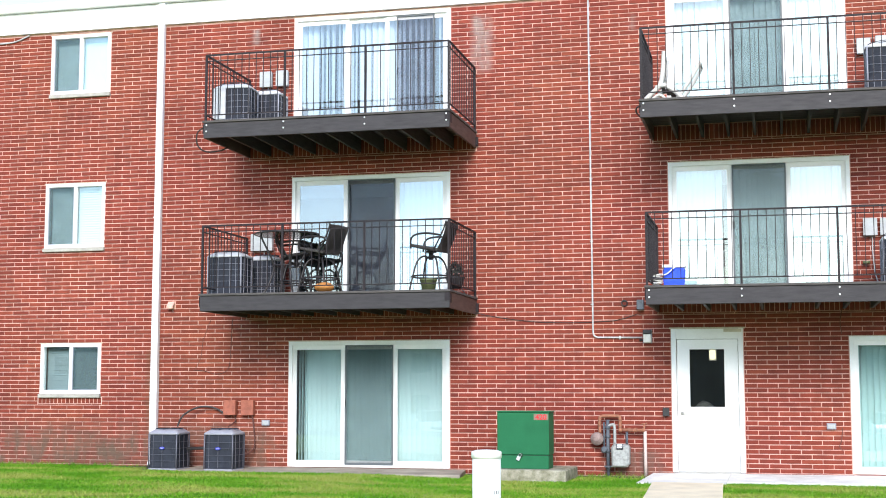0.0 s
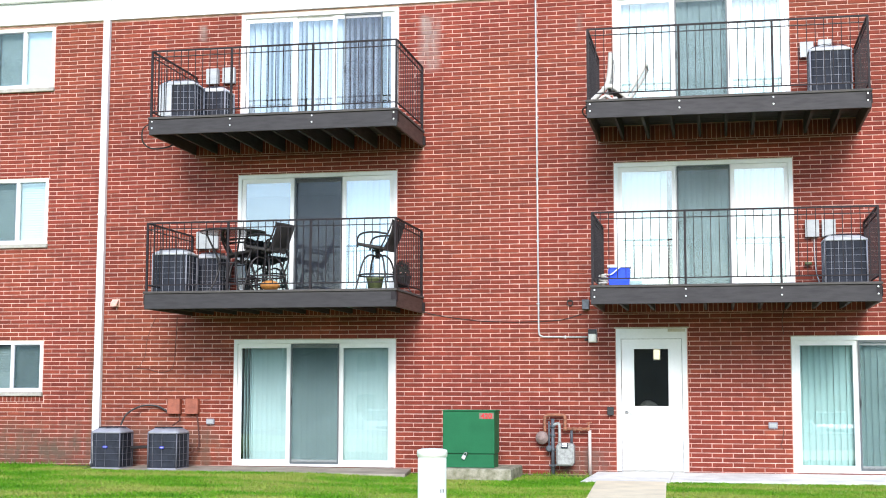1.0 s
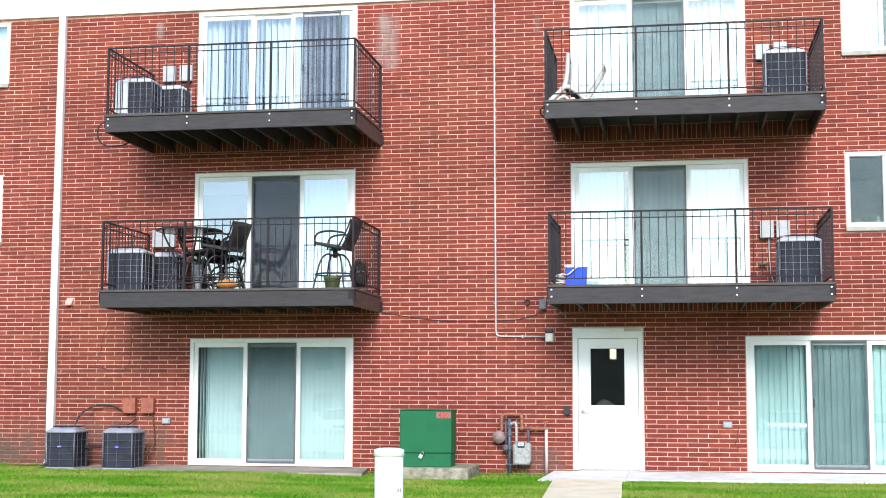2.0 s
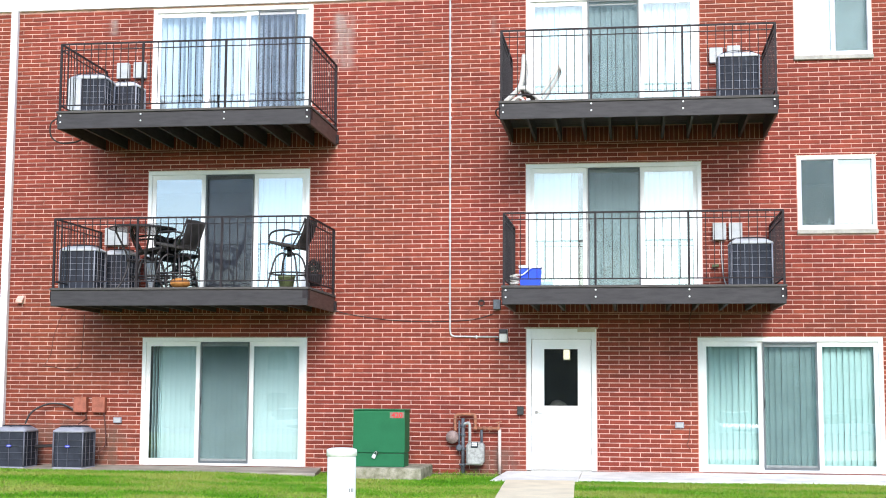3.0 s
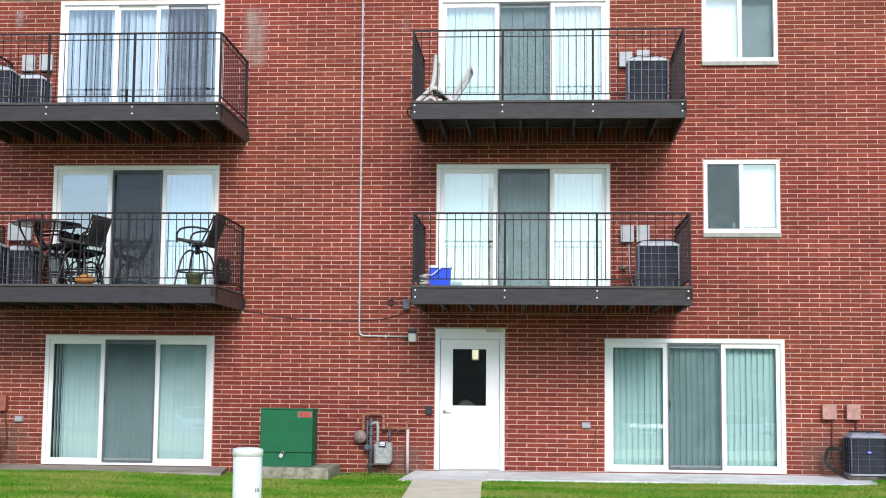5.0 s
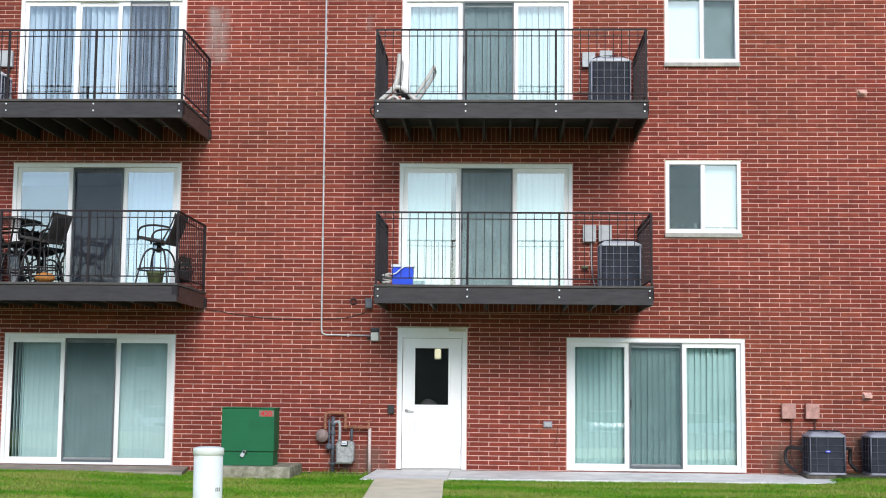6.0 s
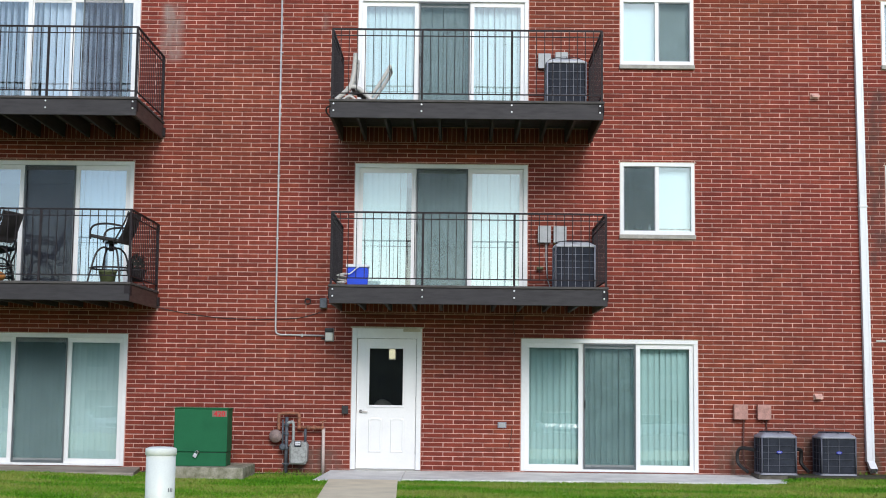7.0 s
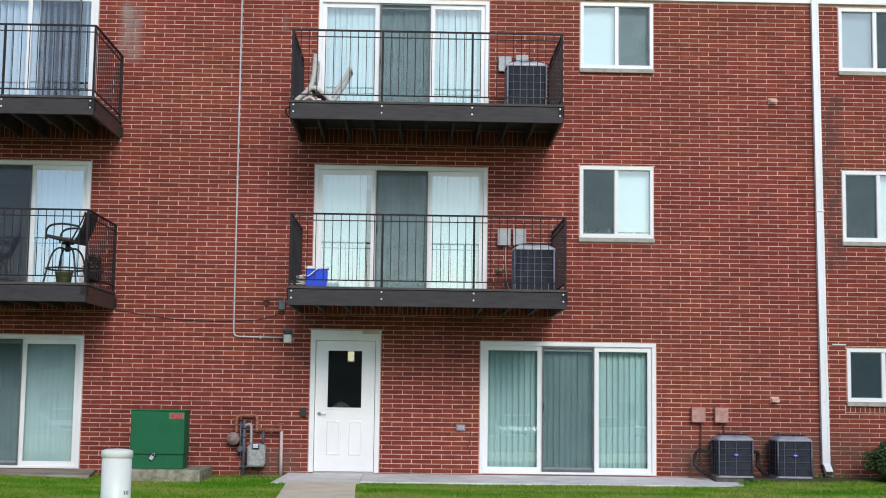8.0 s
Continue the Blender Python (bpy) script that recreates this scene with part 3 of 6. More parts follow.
def downspout(x, foot, lean=0.0):
    """A square ribbed downspout with straps, from the gutter to the ground."""
    d = thing("downspout", (x, -0.005, 0), "white square metal downspout on the brick wall", "downspout")
    bm = bmesh.new()
    w = 0.055
    for z0, z1, k in ((3.9, 8.0, 0.0), (1.55, 3.92, 0.003), (foot + 0.12, 1.57, 0.006)):
        prism(bm, [(-w - k, -0.085 - k), (-w / 2, -0.085 - k), (-w / 2, -0.078 - k), (w / 2, -0.078 - k), (w / 2, -0.085 - k), (w + k, -0.085 - k), (w + k, -0.002), (-w - k, -0.002)], z0, z1)
    for v in bm.verts:
        v.co.x -= lean * (v.co.z - foot)
    part("pipe", bm, M["fascia"], d)
    for z in (1.2, 4.2):
        part("strap", bxm(-w - 0.012 - lean * z, w + 0.012 - lean * z, -0.096, -0.001, z, z + 0.02), M["fascia"], d)
    if foot < 0.3:
        bm = bmesh.new()
        a = [bm.verts.new((sx * w, y, z)) for sx, y, z in ((-1, -0.09, foot + 0.14), (1, -0.09, foot + 0.14), (1, -0.003, foot + 0.14), (-1, -0.003, foot + 0.14))]
        b = [bm.verts.new((sx * w + 0.018, y, z)) for sx, y, z in ((-1, -0.19, foot + 0.02), (1, -0.19, foot + 0.02), (1, -0.15, foot - 0.05), (-1, -0.15, foot - 0.05))]
        for i in range(4):
            bm.faces.new((a[i], a[(i + 1) % 4], b[(i + 1) % 4], b[i]))
        part("elbow", bm, M["fascia"], d)
        c = bxm(-w + 0.025, w + 0.010, -0.185, -0.15, foot - 0.035, foot + 0.012)
        part("outlet", c, M["black"], d)
    return d


downspout(-8.680, 0.0)
downspout(8.068, 0.10, 0.0096)


# ---------------------------------------------------------------- glazed doors and windows
def blind(x0, x1, z0, z1, y, mat, pitch, turn, label, skip=()):
    """A vertical blind: head rail and hanging slats, each turned a little."""
    b = thing("vertical_blind", (x0, y, z0), label, "blind")
    part("headrail", bxm(0, x1 - x0, -0.02, 0.03, z1 - z0 - 0.04, z1 - z0), M["white"], b)
    bm = bmesh.new()
    w, h = pitch * 0.54, z1 - z0 - 0.045
    ys = (0.0, -0.006, -0.008, -0.006, 0.0)
    vs = [[bm.verts.new((w * (2 * i / 4 - 1), ys[i], z)) for i in range(5)] for z in (0.02, h)]
    vb = [[bm.verts.new((w * (2 * i / 4 - 1), ys[i] + 0.0015, z)) for i in range(5)] for z in (0.02, h)]
    for i in range(4):
        bm.faces.new((vs[0][i], vs[0][i + 1], vs[1][i + 1], vs[1][i])).smooth = True
        bm.faces.new((vb[0][i + 1], vb[0][i], vb[1][i], vb[1][i + 1])).smooth = True
    me = mesh_of("slat", bm, mat)
    n = int((x1 - x0) / pitch)
    for i in range(n):
        c = (i + 0.5) * (x1 - x0) / n
        if any(a < c + x0 < e for a, e in skip):
            continue
        s = part("slat", me, mat, b)
        s.matrix_basis = pose(c, random.uniform(-0.004, 0.004), 0, 0, random.uniform(-0.25, 0.25), (turn(c) if callable(turn) else turn) + random.uniform(-7, 7))
    return b


def sliding_door(index, x, z, W, glass, screen_right=False):
    """Three-light white vinyl sliding door with an insect screen over the middle light."""
    d = thing("door_%d" % index, (x, 0, z), "white vinyl three-panel sliding glass door with middle insect screen", "sliding door", "sliding doors of the facade", "structure")
    H, t = SL_H, 0.062
    y0, y1 = -0.012, 0.11
    bm = bmesh.new()
    box(bm, 0, W, y0, y1, H - t, H, 0.004)
    part("head", bm, M["white"], d)
    for a in (0, W - t):
        part("jamb", bxm(a, a + t, y0, y1, 0, H - t, bevel=0.004), M["white"], d)
    part("threshold", bxm(t, W - t, y0 - 0.01, y1, 0, 0.035, bevel=0.003), M["white"], d)
    # one screen stands slid over to the last light
    bays = [(t, 0.965), (0.925, 1.66), (1.60, W - t)] if screen_right else [(t, 0.965), (0.925, 1.835), (1.80, W - t)]
    ys = (0.028, 0.058, 0.028)
    for k, (a, b) in enumerate(bays):
        y = ys[k]
        s = part("sash", bxm(a, a + 0.065, y, y + 0.028, 0.035, H - t), M["white"], d)
        part("stile", bxm(b - 0.065, b, y, y + 0.028, 0.035, H - t), M["white"], s)
        part("rail", bxm(a + 0.065, b - 0.065, y, y + 0.028, 0.035, 0.105), M["white"], s)
        part("rail", bxm(a + 0.065, b - 0.065, y, y + 0.028, H - t - 0.075, H - t), M["white"], s)
        p = part("pane", bxm(a + 0.06, b - 0.06, y + 0.010, y + 0.016, 0.10, H - t - 0.07), glass, d)
        p.visible_shadow = False
    a, b = (1.80, 2.45) if screen_right else (0.98, 1.795)
    scr = bmesh.new()
    e = 0.022
    for q in ((a, a + e, 0.04, H - t - 0.005), (b - e, b, 0.04, H - t - 0.005), (a + e, b - e, 0.04, 0.075), (a + e, b - e, H - t - 0.005 - e, H - t - 0.005)):
        box(scr, q[0], q[1], 0.004, 0.022, q[2], q[3])
    sc = part("screen_frame", scr, M["screen_frame"], d, "dark grey aluminium screen frame")
    k = part("screen", bxm(a + e - 0.002, b - e + 0.002, 0.012, 0.014, 0.073, H - t - 0.003 - e), M["screen_dim_room" if index == 3 else "screen_light" if index == 4 else "screen"], sc, "fine grey insect mesh")
    k.visible_shadow = False
    part("handle", bxm(a + 0.006, a + 0.028, -0.018, 0.004, 0.98, 1.10, bevel=0.005), M["black"], d, "small black pull")
    part("lintel", bxm(-0.015, W + 0.015, -0.003, 0.02, H + 0.002, H + 0.014), M["cream"], d, "cream painted steel lintel edge")
    return d


doors = []
for i, (x, z, w) in enumerate(SLIDERS):
    doors.append(sliding_door(i + 2, x, z, w, M["glass" if i in (0, 3) else "glass_sky" if i == 1 else "glass_high"], i == 2))

ix0, ix1, iz1 = 0.07, 2.66, SL_H - 0.03
X, Zb = SLIDERS[0][:2]
gap_blind = blind(X + ix0, X + ix1, Zb + 0.04, Zb + iz1, 0.19, M["blind_teal"], 0.085, 3, "smooth pale teal vertical blind drawn shut", skip=((X, X + 0.28),))
for dx in (0.135, 0.185, 0.235, 0.275):
    s = part("slat", bxm(-0.004, 0.004, -0.04, 0.04, 0, SL_H - 0.12), M["blind_teal"], gap_blind)
    s.location = (dx - ix0, 0, 0.02)
X, Zb = SLIDERS[1][:2]
blind(X + 1.80, X + ix1, Zb + 0.04, Zb + iz1, 0.19, M["blind_white"], 0.09, 12, "white vertical blind drawn over one panel")
X, Zb = SLIDERS[2][:2]
blind(X + ix0, X + ix1, Zb + 0.04, Zb + iz1, 0.20, M["blind"], 0.10, lambda u: 82 if 0.34 < u < 0.70 or 0.98 < u < 1.08 or u > 1.75 else 50, "pale vertical blind with its slats turned open")
X, Zb = SLIDERS[3][:2]
blind(X + ix0, X + ix1, Zb + 0.04, Zb + iz1, 0.19, M["blind_green"], 0.09, 14, "sea green vertical blind drawn shut")
X, Zb = SLIDERS[4][:2]
blind(X + ix0, X + ix1, Zb + 0.04, Zb + iz1, 0.19, M["blind_white"], 0.09, 2, "smooth white vertical blind drawn shut", skip=((X + 0.80, X + 0.90),))
X, Zb = SLIDERS[5][:2]
blind(X + ix0, X + ix1, Zb + 0.04, Zb + iz1, 0.19, M["blind_white"], 0.09, 22, "white vertical blind drawn shut")


def small_window(index, x, z, w, h, screen_left):
    """Two-light white vinyl slider window with sill; one light behind an insect screen."""
    d = thing("window_%d" % index, (x, 0, z), "white vinyl two-light sliding window with stone sill", "window", "small windows of the facade", "structure")
    t, y0, y1 = 0.055, -0.008, 0.10
    f = part("window_frame", bxm(0, t, y0, y1, 0.068, h, bevel=0.003), M["white"], d)
    part("window_frame", bxm(w - t, w, y0, y1, 0.068, h, bevel=0.003), M["white"], d)
    part("window_frame", bxm(t, w - t, y0, y1, h - t, h, bevel=0.003), M["white"], d)
    part("window_frame", bxm(t, w - t, y0, y1, 0.068, 0.068 + 0.062, bevel=0.003), M["white"], d)
    part("mullion", bxm(w / 2 - 0.03, w / 2 + 0.03, 0.005, 0.06, 0.125, h - t, bevel=0.003), M["white"], d)
    part("window_sill", bxm(-0.015, w + 0.015, -0.045, 0.10, 0.0, 0.066, bevel=0.005), M["sill"], d, "weathered stone sill")
    for k in (0, 1):
        a, b = (t, w / 2 - 0.03) if k == 0 else (w / 2 + 0.03, w - t)
        p = part("pane", bxm(a - 0.003, b + 0.003, 0.045, 0.051, 0.12, h - t + 0.004), M["glass_high"], d)
        p.visible_shadow = False
        if (k == 0) == screen_left:
            s = part("screen", bxm(a + 0.012, b - 0.012, 0.018, 0.02, 0.135, h - t - 0.01), M["screen"], d, "fine grey insect mesh")
            s.visible_shadow = False
            bm = bmesh.new()
            for q in ((a, a + 0.013, 0.125, h - t), (b - 0.013, b, 0.125, h - t), (a, b, 0.125, 0.138), (a, b, h - t - 0.013, h - t)):
                box(bm, q[0], q[1], 0.012, 0.024, q[2], q[3])
            part("screen_frame", bm, M["unit_grey"], d)
    part("lintel", bxm(-0.03, w + 0.03, -0.003, 0.02, h + 0.002, h + 0.014), M["cream"], d, "cream painted steel lintel edge")
    return d


def roller(x, z, w, h, mat, slats=False):
    """A blind behind a small window: a hanging cloth with a bottom bar, or level slats."""
    b = thing("window_blind", (x, 0.16, z), "pale slatted window blind let down" if slats else "pale window blind let down", "blind")
    if slats:
        me = mesh_of("slat", bxm(0, w, -0.026, 0.026, -0.001, 0.001), mat)
        for i in range(int(h / 0.043)):
            s = part("slat", me, mat, b)
            s.matrix_basis = pose(0, 0, 0.02 + i * 0.043, 58)
    else:
        part("cloth", bxm(0, w, -0.001, 0.001, 0.02, h), mat, b)
    part("bottom_bar", bxm(0, w, -0.012, 0.012, 0, 0.018), mat, b)


for i, (x, z, w, h) in enumerate(SMALL):
    small_window(i + 1, x, z, w, h, i in (0, 1, 4, 6, 7))
roller(-10.78, 6.48, 1.04, 1.03, M["blind_white"])
roller(-10.81, 3.78, 1.04, 1.06, M["blind_white"], True)
roller(-10.81, 1.22, 1.04, 0.80, M["blind_grey"], True)
roller(4.26, 6.48, 1.09, 1.04, M["blind_white"])
roller(4.83, 3.85, 0.52, 0.98, M["blind_white"])
roller(8.46, 6.51, 0.52, 1.0, M["blind_slate"])
roller(9.04, 3.77, 0.52, 1.04, M["blind_white"])

# entrance door
D = thing("door_1", (0, 0, 0), "white panelled steel entrance door with a dark upper pane", "door", kind="structure")
part("door_frame", bxm(0, 0.075, -0.015, 0.12, 0, 2.22, bevel=0.004), M["white"], D)
part("door_frame", bxm(1.09 - 0.075, 1.09, -0.015, 0.12, 0, 2.22, bevel=0.004), M["white"], D)
part("door_head", bxm(0.075, 1.015, -0.015, 0.12, 2.045, 2.20, bevel=0.004), M["white"], D)
part("lintel", bxm(-0.03, 1.12, -0.022, 0.02, 2.202, 2.225), M["cream"], D, "peeling cream lintel")
part("bare_patch", bxm(0.80, 1.07, -0.018, -0.0155, 2.15, 2.197), M["cream"], D, "patch of yellowed bare primer on the head")
part("threshold", bxm(0.075, 1.015, -0.03, 0.12, -0.015, 0.012), M["chrome"], D)
bm = bmesh.new()
lx0, lx1, lz1 = 0.082, 1.008, 2.038
gx0, gx1, gz0, gz1 = 0.275, 0.80, 1.0, 1.885
for a, b, lo, hi in cells(lx0, lx1, 0.016, lz1, [(gx0, gx1, gz0, gz1)]):
    box(bm, a, b, 0.025, 0.068, lo, hi)
leaf = part("leaf", bm, M["door"], D)
bm = bmesh.new()
for q in ((gx0 - 0.035, gx0, gz0 - 0.035, gz1 + 0.035), (gx1, gx1 + 0.035, gz0 - 0.035, gz1 + 0.035), (gx0, gx1, gz0 - 0.035, gz0), (gx0, gx1, gz1, gz1 + 0.035)):
    box(bm, q[0], q[1], 0.012, 0.025, q[2], q[3], 0.003)
part("glazing_bead", bm, M["door"], leaf)
part("pane", bxm(gx0, gx1, 0.042, 0.048, gz0, gz1), M["glass_dark"], leaf).visible_shadow = False
for cx in (0.375, 0.72):
    bm = bmesh.new()
    prism_pts = [(cx - 0.105, 0.26), (cx + 0.105, 0.26), (cx + 0.105, 0.785)] + [(cx + 0.105 * math.cos(a), 0.785 + 0.025 * math.sin(a)) for a in (math.pi * k / 8 for k in range(1, 8))] + [(cx - 0.105, 0.785)]
    A = [bm.verts.new((px, 0.0245, pz)) for px, pz in prism_pts]
    B = [bm.verts.new((cx + (px - cx) * 0.86, 0.014, 0.52 + (pz - 0.52) * 0.92)) for px, pz in prism_pts]
    C = [bm.verts.new((cx + (px - cx) * 0.72, 0.020, 0.52 + (pz - 0.52) * 0.84)) for px, pz in prism_pts]
    for P, Q in ((A, B), (B, C)):
        for i in range(len(P)):
            bm.faces.new((P[i], P[(i + 1) % len(P)], Q[(i + 1) % len(P)], Q[i]))
    bm.faces.new(C)
    part("raised_panel", bm, M["door"], leaf)
bm = bmesh.new()
lathe(bm, [(0.028, 0), (0.028, 0.008), (0.012, 0.012), (0.012, 0.045)], sides=14)
bm.transform(Matrix.Translation((0.15, 0.025, 0.90)) @ Matrix.Rotation(radians(90), 4, "X"))
tube(bm, smooth_path([(0.15, -0.018, 0.90), (0.19, -0.024, 0.902), (0.26, -0.018, 0.895)]), 0.009)
part("lever_handle", bm, M["chrome"], leaf, "brushed nickel lever handle")
for z in (0.25, 1.05, 1.85):
    part("hinge", tbm([(1.012, 0.008, z), (1.012, 0.008, z + 0.1)], 0.008), M["chrome"], D)

hl = thing("hall_lamp", (0.47, 3.3, 1.80), "lit cream wall lamp inside the dark hall", "lamp")
part("back_plate", bxm(-0.06, 0.075, 0.02, 0.06, -0.02, 0.20, bevel=0.01), M["white"], hl)
part("shade", bxm(-0.045, 0.06, -0.05, 0.02, 0.0, 0.17, bevel=0.015), M["hall_glow"], hl, "glowing cream shade")
part("arm", bxm(-0.02, 0.04, 0.06, 0.9, 0.09, 0.12), M["box_grey"], hl)
nb = thing("hall_table", (0.15, 0.62, -0.02), "narrow painted table standing in the dark hall", "table")
part("tabletop", bxm(0, 0.9, 0, 0.4, 0.90, 0.94, bevel=0.01), M["interior"], nb)
for lx in (0.03, 0.83):
    for ly in (0.02, 0.34):
        part("leg", bxm(lx, lx + 0.04, ly, ly + 0.04, 0, 0.90), M["interior"], nb)
bm = bmesh.new()
rows = []
for i in range(15):
    u = i / 14
    rows.append([bm.verts.new((0.45 + 0.42 * (u - 0.5), 0.67 + 0.3 * k / 6, 0.921 + max(0.0, math.sin(math.pi * u) * math.sin(math.pi * k / 6) * (0.17 + 0.10 * noise.noise(Vector((u * 4, k * 0.6, 2))))))) for k in range(7)])
for A, B in zip(rows, rows[1:]):
    for k in range(6):
        bm.faces.new((A[k], A[k + 1], B[k + 1], B[k])).smooth = True
bmesh.ops.solidify(bm, geom=bm.faces[:], thickness=0.006)
solid("cloth_heap", bm, M["unit_light"], "heaped pale grey cloth on the hall table", "cloth")


# ---------------------------------------------------------------- balconies
def balcony(x0, x1, zt, index):
    """A timber balcony hung on the wall: deck boards, joists, fascia boards and an iron railing."""
    b = thing("balcony", (x0, 0, zt), "dark painted timber balcony with thin black iron railing", "balcony", "balconies of the facade")
    L, d = x1 - x0, DEPTH
    me = mesh_of("deck_board", bxm(-0.015, L + 0.015, 0, 0.136, -0.036, 0, bevel=0.004), M["deck"])
    for i in range(13):
        part("deck_board", me, M["deck"], b).location = (0, -d - 0.02 + i * 0.1466, random.uniform(-0.003, 0.003))
    bot = -0.275
    part("front_fascia", bxm(0.0, L, -d, -d + 0.04, bot, -0.04, bevel=0.005), M["timber"], b)
    part("side_fascia", bxm(0.0, 0.04, -d + 0.042, -0.012, bot, -0.04, bevel=0.004), M["timber_side"], b, "browner weathered side board")
    part("side_fascia", bxm(L - 0.04, L, -d + 0.042, -0.012, bot, -0.04, bevel=0.004), M["timber_side"], b, "browner weathered side board")
    me = mesh_of("joist", bxm(-0.02, 0.02, -d + 0.042, -0.004, bot + 0.012, -0.04), M["joist"])
    for i in range(1, 10):
        part("joist", me, M["joist"], b).location = (L * i / 10, 0, 0)
    # railing
    top, mid, low = 1.055, 0.96, 0.095
    yf = -d + 0.035
    for z, r in ((top, 0.0125), (mid, 0.0068), (low, 0.0085)):
        part("rail", bxm(0.01, L - 0.01, yf - r, yf + r, z - r, z + r), M["iron"], b)
        for xs in (0.02, L - 0.02):
            part("rail", bxm(xs - r, xs + r, yf + r, -0.014, z - r, z + r), M["iron"], b)
    bal = mesh_of("baluster", bxm(-0.0052, 0.0052, -0.0052, 0.0052, low, top - 0.012), M["iron"])
    px = [0.02 + (L - 0.04) * i / 3 for i in range(4)]
    for p in px:
        o = part("post", mesh_of("post", bxm(-0.016, 0.016, -0.016, 0.016, 0.0, top), M["iron"]), M["iron"], b)
        o.location = (p, yf, 0)
        for z in (-0.09, -0.19) if index else ():
            bm = bmesh.new()
            lathe(bm, [(0.014, 0), (0.014, 0.008), (0.009, 0.012)], sides=10)
            bm.transform(Matrix.Translation((min(max(p, 0.05), L - 0.05), -d - 0.001, z + 0.02)) @ Matrix.Rotation(radians(90), 4, "X"))
            part("bolt", bm, M["bolt"], b)
    for a, c in zip(px, px[1:]):
        for i in range(1, 11):
            part("baluster", bal, M["iron"], b).location = (a + (c - a) * i / 11, yf, 0)
    for xs in (0.02, L - 0.02):
        for y in (-0.03,):
            part("post", mesh_of("post", bxm(-0.016, 0.016, -0.016, 0.016, 0.0, top), M["iron"]), M["iron"], b).location = (xs, y, 0)
        for i in range(1, 15):
            part("baluster", bal, M["iron"], b).location = (xs, yf + (-0.03 - yf) * i / 15, 0)
    part("corner_plate", bxm(L - 0.075, L - 0.004, -d - 0.006, -d, -0.17, -0.05), M["iron"], b)
    for xs in (-0.012, L + 0.004):
        part("bracket", bxm(xs, xs + 0.008, -d + 0.002, -d + 0.10, -0.20, -0.06), M["iron"], b)
        part("bracket", bxm(xs - 0.02, xs + 0.03, -0.06, -0.0, -0.24, -0.10), M["iron"], b)
    return b


for i, (x0, x1, zt) in enumerate(BALCONIES):
    balcony(x0, x1, zt, i)


# ---------------------------------------------------------------- ground
def ground_z(x, y):
    """Height of the lawn: near the wall a hand under the door sill, falling gently away from the house."""
    s = min(max(-y / 14.0, 0), 1)
    return -0.085 + 0.058 * min(max((-2.9 - x) / 1.6, 0), 1) + 0.11 * min(max((x - 6.3) / 0.5, 0), 1) * max(0, 1 + y / 2.2) - 0.21 * s * s * (3 - 2 * s) + 0.012 * noise.noise(Vector((x * 0.6, y * 0.6, 0)))


bm = bmesh.new()
gx = [-600, -200, -60, -25] + [-16 + i * 0.5 for i in range(61)] + [25, 60, 200, 600]
gy = [-600, -200, -80, -40, -26] + [-20 + i * 0.5 for i in range(41)] + [0.5, 10, 30, 100, 600]
grid = [[bm.verts.new((x, y, ground_z(x, y) if -20 <= y <= 0.5 and -17 < x < 15 else (-1.3 if y < -30 else -0.3 if y < -10 else -0.09))) for x in gx] for y in gy]
for r0, r1 in zip(grid, grid[1:]):
    for i in range(len(gx) - 1):
        bm.faces.new((r0[i], r0[i + 1], r1[i + 1], r1[i])).smooth = True
solid("ground", bm, M["lawn"], "mown lawn sloping gently from the building", "ground", kind="structure")
bm = bmesh.new()
lot = [(-15.5, -0.27), (-28, -0.27), (-40, -1.2), (-60, -1.2), (-60, -1.6), (-40, -1.6), (-28, -0.7), (-15.5, -0.7)]
A, B = ([bm.verts.new((x, y, z)) for y, z in lot] for x in (-60, 60))
for i in range(8):
    bm.faces.new((A[i], A[(i + 1) % 8], B[(i + 1) % 8], B[i]))
for V in (A, B):
    bm.faces.new((V[0], V[1], V[6], V[7]))
    bm.faces.new((V[1], V[2], V[5], V[6]))
    bm.faces.new((V[2], V[3], V[4], V[5]))
solid("road", bm, M["asphalt"], "grey asphalt parking lot facing the building", "road", kind="structure")


def slab(name, outline, z0, z1, mat, label, fall=0.046):
    bm = bmesh.new()
    prism(bm, outline, z0, z1, 0.012)
    for v in bm.verts:
        if v.co.z > z0 + 0.05:
            v.co.z += fall * v.co.y
    return solid(name, bm, mat, label, "pavement", kind="structure")


